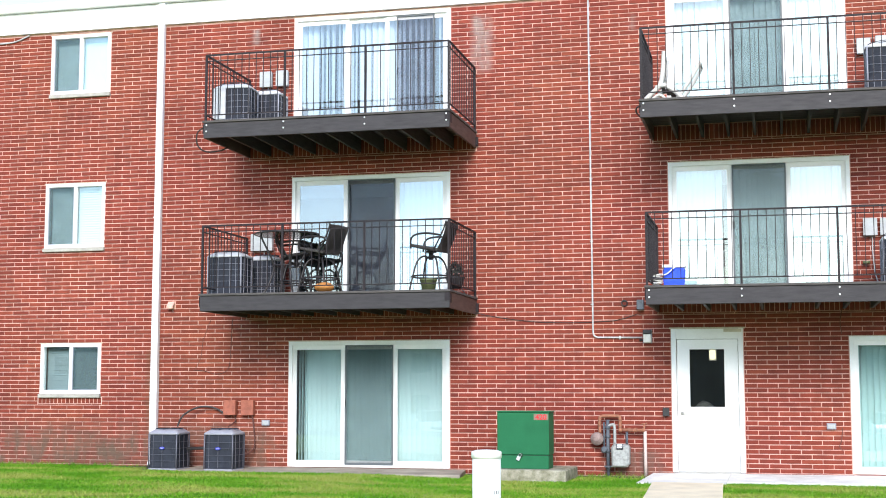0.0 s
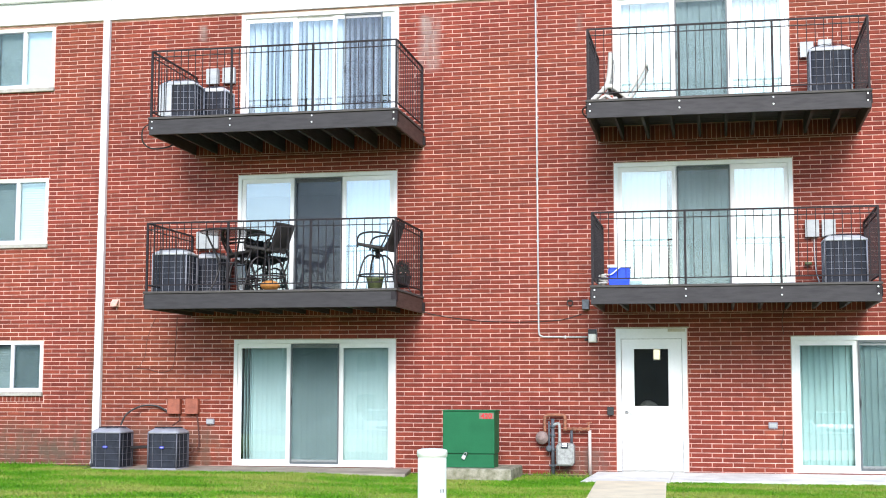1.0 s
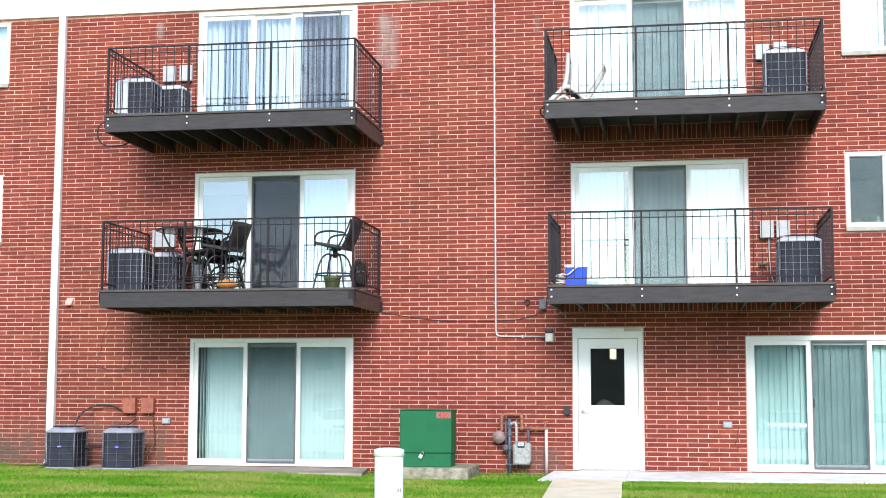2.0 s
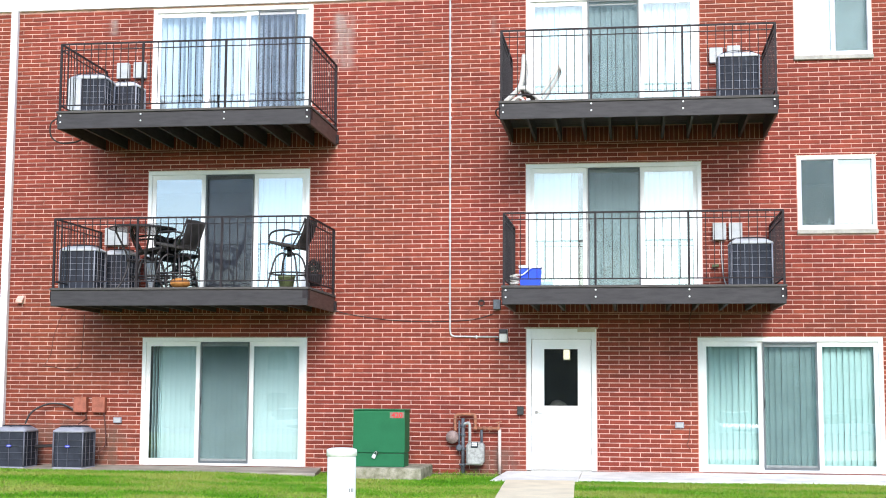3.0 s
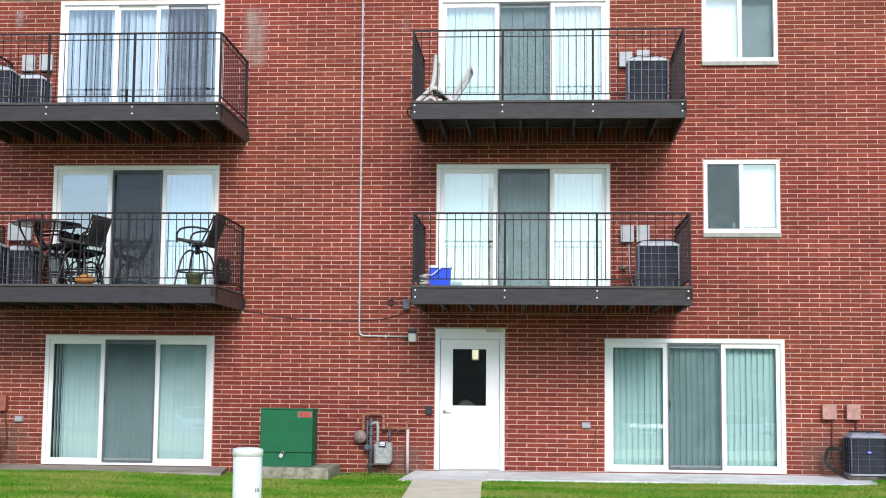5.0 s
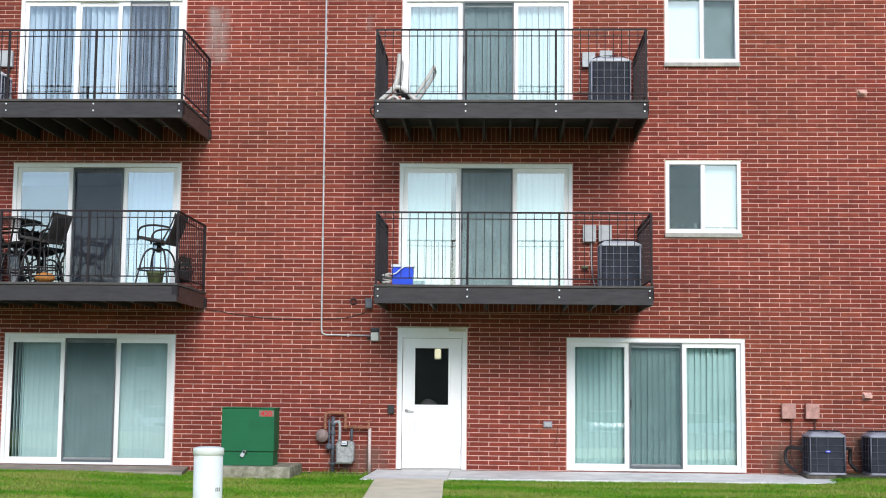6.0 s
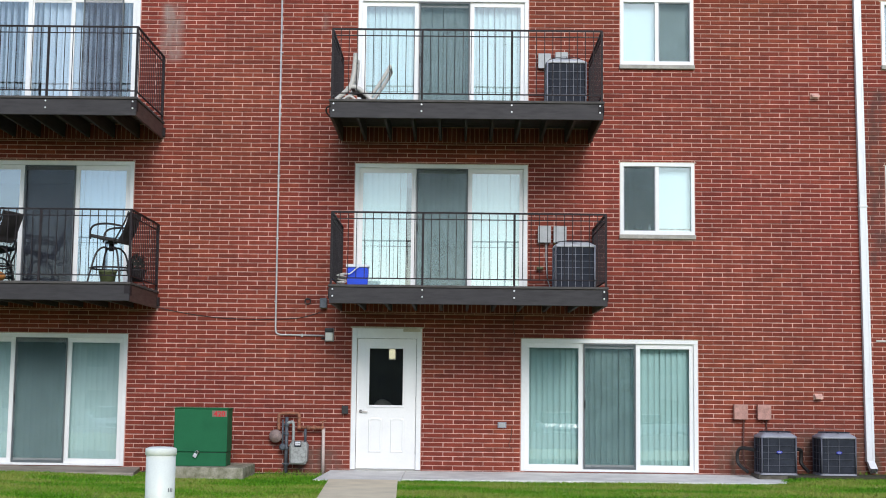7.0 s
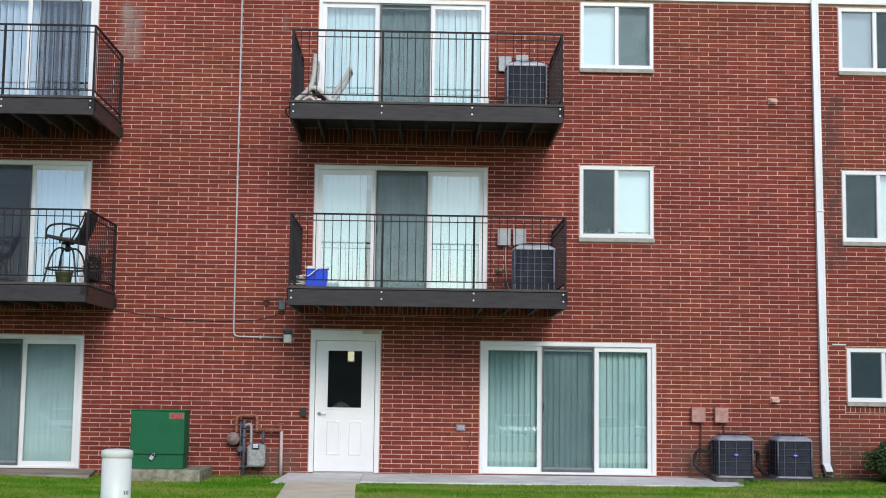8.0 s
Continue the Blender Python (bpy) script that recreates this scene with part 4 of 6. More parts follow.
slab("pavement", [(-7.9, -0.004), (-7.95, -1.02), (-3.12, -1.10), (-3.28, -0.004)], -0.25, -0.004, M["concrete_grey"], "grey concrete patio strip under the sliding door", 0.02)
slab("pavement", [(-0.31, -0.004), (-0.44, -1.36), (0.845, -1.34), (0.86, -0.004)], -0.25, -0.012, M["concrete"], "pale concrete apron before the entrance door")
slab("pavement", [(0.865, -0.004), (0.85, -1.14), (6.92, -1.14), (6.22, -0.16), (6.2, -0.004)], -0.25, -0.008, M["concrete"], "long pale concrete patio strip beside the door")
for outline, label in (([(6.24, -0.006), (6.30, -0.16), (6.75, -0.72), (7.9, -0.72), (8.5, -0.62), (9.3, -0.55), (9.3, -0.006)], "bare dark soil bed behind the condensers"), ([(-9.5, -0.006), (-9.45, -0.2), (-8.9, -0.42), (-8.45, -0.95), (-7.96, -0.95), (-7.96, -0.006)], "bare dark soil bed beside the condensers"), ([(-3.26, -0.006), (-3.2, -0.16), (-2.0, -0.13), (-1.2, -0.22), (-0.33, -0.3), (-0.315, -0.006)], "low dark brown strip along the wall")):
    bm = bmesh.new()
    prism(bm, outline, -0.2, 0.024 if outline[0][0] > 0 else (-0.022 if outline[0][0] < -5 else -0.066), 0.01)
    solid("dark_bed", bm, M["bed"], label, "soil", kind="structure")
bm = bmesh.new()
rows = []
for k in range(30):
    y = -1.36 - k * 0.487
    a, b, z = -0.21 + (-y - 1.3) * 0.0424, 0.80 + (-y - 1.3) * 0.0345, ground_z(0.4, y) + 0.028
    rows.append([bm.verts.new(p) for p in ((a, y, z - 0.2), (a, y, z - 0.006), (a + 0.015, y, z), (b - 0.015, y, z), (b, y, z - 0.006), (b, y, z - 0.2))])
for A, B in zip(rows, rows[1:]):
    for i in range(5):
        bm.faces.new((A[i], A[i + 1], B[i + 1], B[i]))
bm.faces.new(rows[0])
bm.faces.new(rows[-1][::-1])
solid("pavement", bm, M["walk"], "warm concrete footpath leading to the door", "pavement", kind="structure")


# ---------------------------------------------------------------- cooling units
def rounded(w, d, r, n=3):
    """Plan outline of a box with rounded corners, front at y = 0, back at y = d."""
    out = []
    for cx, cy, a0 in ((w / 2 - r, r, -90), (w / 2 - r, d - r, 0), (-w / 2 + r, d - r, 90), (-w / 2 + r, r, 180)):
        out += [(cx + r * math.cos(radians(a0 + 90 * k / n)), cy + r * math.sin(radians(a0 + 90 * k / n))) for k in range(n + 1)]
    return out


def cooling_unit(x, y, z, w, d, h, light, label, panel=False, badge=True, turn=0.0):
    """An outdoor condenser: dark coil behind a wire grid, base pan, pale cap with a round fan grille. x is the middle, y the front."""
    shell = M["unit_light"] if light else M["unit_grey"]
    wire_mat = M["unit_grey" if light else "unit_guard"]
    u = thing("air_conditioner", (x, y, z), label, "air conditioner", "condensers of the flats", turn=turn)
    bm = bmesh.new()
    prism(bm, rounded(w - 0.03, d - 0.03, 0.055), 0.035, h - 0.05)
    bm.transform(Matrix.Translation((0, 0.015, 0)))
    part("coil", bm, M["unit_dark"], u, "dark louvred coil")
    bm = bmesh.new()
    prism(bm, rounded(w + 0.01, d + 0.01, 0.06), 0.0, 0.028, 0.005)
    part("base_pan", bm, shell, u)
    bm = bmesh.new()
    o = rounded(w + 0.012, d + 0.012, 0.065)
    rings = []
    for s, zz in ((1.0, h - 0.05), (1.0, h - 0.028), (0.985, h - 0.018), (0.70, h + 0.032), (0.64, h + 0.036)):
        rings.append([bm.verts.new((px * s, d / 2 + (py - d / 2) * s, zz)) for px, py in o])
    for A, B in zip(rings, rings[1:]):
        for i in range(len(o)):
            bm.faces.new((A[i], A[(i + 1) % len(o)], B[(i + 1) % len(o)], B[i])).smooth = True
    bm.faces.new(rings[0][::-1])
    bm.faces.new(rings[-1])
    cap = part("top_cap", bm, shell, u, "domed enamel cap")
    for k in range(1, 4):
        r = 0.085 * k * w / 0.6
        part("grille_ring", tbm([(r * math.cos(a), d / 2 + r * math.sin(a), h + 0.046) for a in (2 * math.pi * j / 20 for j in range(21))], 0.005, 5), M["unit_dark"], cap)
    for k in range(4):
        a = math.pi * k / 4
        r = 0.27 * w / 0.6
        part("grille_spoke", tbm([(-r * math.cos(a), d / 2 - r * math.sin(a), h + 0.038), (r * math.cos(a), d / 2 + r * math.sin(a), h + 0.038)], 0.005, 5), M["unit_dark"], cap)
    # wire guard: level hoops and upright ribs
    hoop = rounded(w + 0.002, d + 0.002, 0.06)
    n, wr = (6, 0.0024) if light else (5, 0.003)
    for k in range(1, n):
        zz = 0.045 + (h - 0.11) * k / n
        part("guard_hoop", tbm([(px, py, zz) for px, py in hoop + hoop[:1]], wr, 5), wire_mat, u)
    rib = mesh_of("guard_rib", bxm(-wr, wr, -0.004, 0.003, 0.028, h - 0.05), wire_mat)
    for px in ([w * (k / 6 - 0.5) for k in range(1, 6)] if light else (-0.30 * w, 0.0)):
        part("guard_rib", rib, wire_mat, u).location = (px, 0.002, 0)
    for sx in (-1, 1):
        for py in (0.10, d / 2, d - 0.10):
            o2 = part("guard_rib", rib, wire_mat, u)
            o2.matrix_basis = pose(sx * (w / 2 - 0.001), py, 0, 0, 0, 90 * sx)
    for sx in (-1, 1):
        part("corner_post", tbm([(sx * (w / 2 - 0.018), 0.016, 0.03), (sx * (w / 2 - 0.018), 0.016, h - 0.04)], 0.0125, 8), wire_mat, u)
        part("corner_post", tbm([(sx * (w / 2 - 0.018), d - 0.016, 0.03), (sx * (w / 2 - 0.018), d - 0.016, h - 0.04)], 0.0125, 8), wire_mat, u)
    if panel:
        part("service_panel", bxm(-w / 2 - 0.01, -w / 2 + 0.20, -0.012, 0.10, 0.14, h - 0.05, bevel=0.008), M["unit_light"], u, "pale service panel")
    if badge:
        bm = bmesh.new()
        lathe(bm, [(0.045, 0), (0.045, 0.004), (0.03, 0.007)], sides=16)
        bm.transform(Matrix.Translation((0, -0.006, h * 0.57)) @ Matrix.Rotation(radians(90), 4, "X") @ Matrix.Diagonal((1.0, 0.5, 1, 1)))
        bd = part("badge", bm, M["badge"], u, "blue oval badge")
        part("badge_bar", bxm(-0.025, 0.025, -0.016, -0.013, h * 0.57 - 0.005, h * 0.57 + 0.006), M["silver"], bd)
    return u


GREY = "dark grey condenser with wire guard on a pad by the wall"
PALE = "pale capped condenser with dark coil on the balcony deck"
cooling_unit(-8.12, -0.88, -0.03, 0.52, 0.52, 0.62, False, GREY)
cooling_unit(-7.15, -0.88, -0.03, 0.52, 0.52, 0.62, False, GREY)
cooling_unit(6.53, -0.62, 0.032, 0.55, 0.52, 0.60, False, GREY)
cooling_unit(7.43, -0.62, 0.032, 0.55, 0.52, 0.60, False, GREY)
cooling_unit(-6.86, -1.25, 5.463, 0.60, 0.52, 0.70, True, PALE, True, False, 4)
cooling_unit(-6.50, -0.66, 5.463, 0.46, 0.46, 0.70, True, PALE, False, False)
cooling_unit(-6.90, -1.35, 2.75, 0.60, 0.50, 0.66, True, PALE, False, False)
cooling_unit(-6.52, -0.68, 2.75, 0.46, 0.46, 0.66, True, PALE, False, False)
cooling_unit(3.40, -1.15, 2.75, 0.62, 0.55, 0.70, True, PALE, False, False)
cooling_unit(3.27, -1.05, 5.463, 0.62, 0.55, 0.82, True, PALE, False, False)
for x0, x1 in ((-8.42, -7.82), (-7.45, -6.85), (6.22, 6.84), (7.12, 7.74)):
    bm = bmesh.new()
    box(bm, x0, x1, -0.95 if x0 < 0 else -0.60, -0.25 if x0 < 0 else -0.06, -0.20, -0.031 if x0 < 0 else 0.031, 0.01)
    solid("unit_pad", bm, M["pad_dark"], "small concrete pad under a condenser", "pad", "condenser pads")


# ---------------------------------------------------------------- boxes, pipes and cables on the wall
def wall_box(name, x0, x1, z0, z1, deep, mat, label, category, group="", lip=0.008):
    b = thing(name, ((x0 + x1) / 2, 0, z0), label, category, group)
    w, h = x1 - x0, z1 - z0
    part("body", bxm(-w / 2, w / 2, -deep, -0.002, 0, h, bevel=0.006), mat, b)
    part("cover", bxm(-w / 2 - lip, w / 2 + lip, -deep - 0.014, -deep, -lip * 0.5, h + lip, bevel=0.005), mat, b)
    part("latch", bxm(-0.012, 0.012, -deep - 0.02, -deep - 0.013, -lip * 0.5, 0.02), mat, b)
    return b


METER = "pale grey disconnect box on the brick wall"
for x0, x1, z0, z1 in ((-6.83, -6.63, 6.38, 6.635), (-6.54, -6.34, 6.385, 6.64), (-6.95, -6.58, 3.585, 3.86), (2.91, 3.10, 3.58, 3.83), (3.155, 3.345, 3.58, 3.83), (2.90, 3.09, 6.38, 6.61), (3.175, 3.36, 6.40, 6.635)):
    b = wall_box("disconnect_box", x0, x1, z0, z1, 0.09, M["box_grey"], METER, "electrical box", "disconnect boxes")
    part("whip", tbm(smooth_path([(0.03, -0.04, 0.0), (0.03, -0.04, -0.25), (0.05, -0.06, -0.55), (0.09, -0.2, -0.74)]), 0.008), M["box_grey"], b)
for x0, x1 in ((-7.395, -7.185), (-7.08, -6.87)):
    wall_box("junction_box", x0, x1, 0.845, 1.09, 0.10, M["box_red"], "brick red painted junction box on the wall", "electrical box", "painted junction boxes", 0.004)
for x0, x1 in ((5.965, 6.17), (6.33, 6.53)):
    wall_box("junction_box", x0, x1, 0.85, 1.078, 0.10, M["box_pink"], "faded pink painted junction box on the wall", "electrical box", "painted junction boxes", 0.004)
for x0, z0, mat in ((2.295, 0.672, "unit_grey"), (-6.735, 0.676, "unit_grey")):
    b = wall_box("outlet_box", x0, x0 + 0.13, z0, z0 + 0.088, 0.035, M[mat], "grey weatherproof outlet box on the brick", "outlet", "outlet boxes", 0.003)
    part("flap", bxm(-0.05, 0.05, -0.058, -0.049, 0.012, 0.072, bevel=0.004), M["box_grey"], b)
wall_box("key_box", -0.14, -0.045, 0.86, 0.985, 0.05, M["black"], "dark key box beside the entrance door", "key box", lip=0.003)
b = wall_box("valve_box", -0.51, -0.405, 2.507, 2.655, 0.14, M["pipe_dark"], "dark grey hose box under the balcony", "box", lip=0.002)

ph = thing("pipe_sleeve", (-0.715, 0, 2.615), "black open pipe sleeve in the brick wall", "pipe")
bm = bmesh.new()
lathe(bm, [(0.035, -0.02), (0.052, -0.02), (0.052, 0.03), (0.04, 0.03), (0.034, 0.0)], sides=16)
bm.transform(Matrix.Rotation(radians(90), 4, "X"))
part("sleeve", bm, M["black"], ph)


def hood(x0, x1, z0, z1, label):
    """A wedge-shaped vent hood."""
    v = thing("vent_hood", ((x0 + x1) / 2, 0, z0), label, "vent", "vent hoods")
    w, h = (x1 - x0) / 2, z1 - z0
    bm = bmesh.new()
    prof = [(0.0, h), (-0.03, h), (-0.11, h * 0.35), (-0.11, 0.0), (-0.095, 0.0), (-0.03, h * 0.8), (0.0, h * 0.8)]
    A = [bm.verts.new((-w, y - 0.001, z)) for y, z in prof]
    B = [bm.verts.new((w * 0.7, y - 0.001, z)) for y, z in prof]
    for i in range(len(prof)):
        bm.faces.new((A[i], A[(i + 1) % len(prof)], B[(i + 1) % len(prof)], B[i]))
    bm.faces.new(A)
    bm.faces.new(B[::-1])
    part("cowl", bm, M["terracotta"], v)
    part("flange", bxm(-w - 0.012, w * 0.7 + 0.012, -0.008, -0.001, -0.01, h + 0.012), M["terracotta"], v)


hood(-8.465, -8.33, 2.64, 2.75, "pink painted metal vent hood on the wall")
hood(7.25, 7.39, 5.95, 6.02, "pink painted metal vent hood high on the wall")
hood(7.23, 7.365, 1.18, 1.25, "pink painted metal vent hood low on the wall")

c = thing("conduit", (0, 0, 0), "thin galvanised conduit running down the wall to the lamp", "conduit")
part("pipe", tbm([(-1.235, -0.025, 7.59), (-1.225, -0.025, 5.0), (-1.212, -0.025, 2.20)] + smooth_path([(-1.21, -0.025, 2.17), (-1.195, -0.025, 2.11), (-1.14, -0.025, 2.082)]) + [(-0.44, -0.025, 2.074)], 0.0135), M["pipe"], c)
for z in (2.6, 3.6, 4.6, 5.6, 6.6):
    part("clip", bxm(-1.243, -1.197, -0.040, -0.001, z, z + 0.014), M["pipe"], c)
part("clip", bxm(-0.80, -0.78, -0.042, -0.001, 2.05, 2.10), M["pipe"], c)
la = thing("wall_lamp", (-0.36, 0, 1.985), "small unlit wall lamp with frosted glass and dark cap", "lamp")
part("back_box", bxm(-0.07, 0.07, -0.05, -0.002, 0.0, 0.21, bevel=0.005), M["unit_grey"], la)
part("cap", bxm(-0.065, 0.065, -0.13, -0.05, 0.14, 0.205, bevel=0.012, seg=2), M["black"], la, "dark bronze cap")
bm = bmesh.new()
box(bm, -0.06, 0.06, -0.125, -0.05, 0.005, 0.138, 0.016, 2)
part("lens", bm, M["lamp_glass"], la, "ribbed frosted glass")
part("sensor", tbm([(-0.07, -0.03, 0.05), (-0.13, -0.04, 0.045)], 0.014), M["black"], la)


def wire(label, pts, r, mat, name="cable"):
    return solid(name, tbm(smooth_path(pts, 5), r, 6), mat, label, "cable", "loose wall cables")


wire("black cable sagging across the bricks", [(-3.08, -0.05, 2.49), (-2.75, -0.008, 2.42), (-2.2, -0.008, 2.345), (-1.66, -0.008, 2.32), (-1.24, -0.012, 2.325), (-0.84, -0.008, 2.35), (-0.52, -0.02, 2.44)], 0.006, M["cable"])
wire("red-brown cable hanging down the bricks", [(-7.30, -0.01, 2.46), (-7.32, -0.008, 2.0), (-7.36, -0.008, 1.62), (-7.56, -0.008, 1.53), (-7.80, -0.008, 1.58), (-8.0, -0.01, 1.60)], 0.005, M["cable_brown"])
wire("red-brown cable hanging down the bricks", [(-7.68, -0.01, 2.46), (-7.82, -0.008, 2.1), (-7.86, -0.008, 1.8), (-7.96, -0.012, 1.62)], 0.0045, M["cable_brown"])
wire("black insulated pipe arching to the condenser", [(-8.10, -0.36, 0.66), (-8.05, -0.25, 0.84), (-7.85, -0.12, 0.97), (-7.6, -0.06, 0.97), (-7.42, -0.05, 0.88)], 0.016, M["cable"])
wire("dark conduit from box to condenser", [(-7.22, -0.05, 0.84), (-7.2, -0.06, 0.74), (-7.22, -0.3, 0.66)], 0.012, M["cable_brown"])
wire("dark conduit from box to condenser", [(-6.90, -0.05, 0.84), (-6.86, -0.05, 0.5), (-6.86, -0.1, 0.28), (-6.98, -0.4, 0.16)], 0.012, M["cable_brown"])
wire("black insulated pipes between the condensers", [(-7.86, -0.5, 0.30), (-7.62, -0.35, 0.31), (-7.41, -0.45, 0.30)], 0.026, M["cable"])
wire("black cable lying in the grass by the wall", [(-9.2, -0.25, -0.03), (-8.9, -0.4, -0.02), (-8.5, -0.5, 0.0), (-8.35, -0.5, 0.05)], 0.012, M["cable"])
wire("dark conduit from box to condenser", [(6.12, -0.05, 0.85), (6.11, -0.06, 0.4), (6.10, -0.2, 0.15), (6.16, -0.5, 0.09)], 0.013, M["cable_brown"])
wire("dark conduit from box to condenser", [(6.47, -0.05, 0.85), (6.47, -0.06, 0.72), (6.42, -0.3, 0.66)], 0.012, M["cable_brown"])
wire("black insulated pipe behind the condenser", [(6.18, -0.5, 0.40), (6.0, -0.3, 0.41), (5.98, -0.25, 0.2), (6.1, -0.4, 0.06)], 0.028, M["cable"])
wire("black insulated pipe behind the condenser", [(6.74, -0.45, 0.40), (6.93, -0.3, 0.40), (6.95, -0.25, 0.2), (7.02, -0.4, 0.08)], 0.03, M["cable"])
wire("dark cable looped under the balcony edge", [(-7.10, -1.82, 5.36), (-7.20, -1.80, 5.28), (-7.21, -1.75, 5.10), (-7.10, -1.65, 5.01), (-6.92, -1.5, 5.05), (-6.85, -1.4, 5.12)], 0.012, M["cable"])
wire("black cable under the fascia", [(-12.3, -0.02, 7.44), (-11.87, -0.02, 7.455), (-11.55, -0.02, 7.48), (-11.27, -0.02, 7.58)], 0.014, M["box_grey"])
wire("black cable on the lawn by the downspout", [(8.09, -0.24, 0.02), (8.22, -0.3, -0.03), (8.5, -0.35, -0.02), (8.8, -0.3, -0.03)], 0.014, M["cable"])
wire("thin dark cable on the bricks", [(2.52, -0.008, 0.70), (2.50, -0.008, 0.5), (2.47, -0.008, 0.42), (2.51, -0.008, 0.36)], 0.006, M["cable_brown"])
wire("thin dark cable on the bricks under the balcony", [(2.57, -0.01, 2.5), (2.53, -0.008, 2.3), (2.55, -0.008, 2.10)], 0.006, M["cable_brown"])

hv = thing("hose_valve", (2.93, 0, 3.13), "green painted hose valve on the brick wall", "valve")
part("body", tbm([(0, -0.001, 0.04), (0, -0.07, 0.04)], 0.022, 10), M["pot"], hv)
part("knob", tbm([(-0.045, -0.075, 0.04), (0.06, -0.075, 0.045)], 0.024, 10), M["pot"], hv)
rod = solid("wall_rod", bxm(8.21, 8.43, -0.02, -0.001, 2.08, 2.105, bevel=0.004), M["resin"], "pale flat strip fixed to the bricks", "strip")
wire("black cable end at the balcony corner", [(-0.24, -1.9, 5.36), (-0.30, -1.86, 5.33), (-0.31, -1.80, 5.28), (-0.26, -1.75, 5.22)], 0.012, M["cable"])

# gas meter set
g = thing("gas_meter", (-0.95, 0, -0.06), "weathered gas meter with grey and orange pipework", "gas meter")
G = lambda pts: [(x + 0.95, y, z + 0.06) for x, y, z in pts]
part("riser", tbm(G([(-0.985, -0.14, -0.12), (-0.985, -0.14, 0.80)]), 0.027), M["pipe_dark"], g)
for z in (0.05, 0.30, 0.52, 0.66):
    bm = bmesh.new()
    lathe(bm, [(0.035, 0), (0.042, 0.01), (0.042, 0.035), (0.035, 0.045)], G([(-0.985, -0.14, z)])[0], 10)
    part("union", bm, M["pipe_dark"], g)
part("flange", bxm(-0.09, 0.02, -0.19, -0.09, 0.135, 0.155), M["pipe_dark"], g)
part("loop_pipe", tbm(G([(-1.045, -0.13, 0.30), (-1.045, -0.13, 0.76)]), 0.015), M["pipe_dark"], g)
part("loop_pipe", tbm(G(smooth_path([(-1.11, -0.12, 0.60), (-1.11, -0.12, 0.80), (-1.08, -0.12, 0.85), (-0.95, -0.12, 0.86), (-0.83, -0.12, 0.855), (-0.797, -0.12, 0.82), (-0.797, -0.12, 0.66)])), 0.026), M["pipe_rust"], g, "rusty orange pipe")
part("loop_pipe", tbm(G([(-0.80, -0.12, 0.645), (-0.42, -0.12, 0.64)]), 0.025), M["pipe_rust"], g, "rusty orange pipe")
for x in (-0.80, -0.66, -0.56, -0.44):
    bm = bmesh.new()
    lathe(bm, [(0.03, 0), (0.035, 0.01), (0.035, 0.04), (0.03, 0.05)], sides=10)
    bm.transform(Matrix.Translation(G([(x - 0.02, -0.12, 0.642)])[0]) @ Matrix.Rotation(radians(90), 4, "Y"))
    part("union", bm, M["pipe_rust"], g)
part("tap", tbm(G([(-0.43, -0.12, 0.64), (-0.43, -0.1, 0.74)]), 0.014), M["pipe_rust"], g)
part("tap_lever", tbm(G([(-0.48, -0.1, 0.73), (-0.38, -0.1, 0.75)]), 0.010), M["pipe_rust"], g)
part("drop_pipe", tbm(G([(-0.413, -0.12, 0.63), (-0.413, -0.12, -0.06)]), 0.026), M["pipe_pink"], g, "pale painted pipe")
part("inlet", tbm(G(smooth_path([(-0.985, -0.14, 0.70), (-0.93, -0.15, 0.72), (-0.88, -0.16, 0.70), (-0.875, -0.17, 0.42)])), 0.024), M["meter"], g)
part("outlet", tbm(G([(-0.69, -0.16, 0.62), (-0.69, -0.17, 0.42)]), 0.02), M["pipe_dark"], g)
bm = bmesh.new()
pts = [(-0.135, 0.0), (-0.10, -0.0), (0.10, 0.0), (0.135, 0.05), (0.14, 0.30), (0.11, 0.345), (-0.11, 0.345), (-0.14, 0.30), (-0.135, 0.05)]
A = [bm.verts.new((x, -0.26, z)) for x, z in pts]
B = [bm.verts.new((x, -0.08, z)) for x, z in pts]
F = [bm.verts.new((x * 0.8, -0.285, 0.17 + (z - 0.17) * 0.85)) for x, z in pts]
for P, Q in ((B, A), (A, F)):
    for i in range(len(pts)):
        bm.faces.new((P[i], P[(i + 1) % len(pts)], Q[(i + 1) % len(pts)], Q[i]))
bm.faces.new(F)
bm.faces.new(B[::-1])
bm.transform(Matrix.Translation(G([(-0.782, 0, 0.08)])[0]))
body = part("meter_body", bm, M["meter"], g, "pale cast meter body")
part("dial", bxm(0.11, 0.215, -0.31, -0.28, 0.41, 0.50, bevel=0.008), M["unit_dark"], body, "dark dial housing")
part("dial_face", bxm(0.122, 0.203, -0.314, -0.311, 0.435, 0.49), M["cooler_white"], body, "white dial face")
for q in range(4):
    part("dial_bar", bxm(0.13 + q * 0.018, 0.14 + q * 0.018, -0.3165, -0.3145, 0.45, 0.468), M["ink"], body)
bm = bmesh.new()
lathe(bm, [(0.05, -0.05), (0.095, -0.015), (0.102, 0.0), (0.095, 0.015), (0.045, 0.045), (0.03, 0.06)], sides=20)
bm.transform(Matrix.Translation(G([(-1.155, -0.14, 0.505)])[0]) @ Matrix.Rotation(radians(90), 4, "X"))
part("regulator", bm, M["regulator"], g, "round grey regulator")
bm = bmesh.new()
lathe(bm, [(0.03, -0.03), (0.055, -0.01), (0.055, 0.02), (0.03, 0.045)], sides=14)
bm.transform(Matrix.Translation(G([(-1.04, -0.16, 0.34)])[0]) @ Matrix.Rotation(radians(90), 4, "X"))
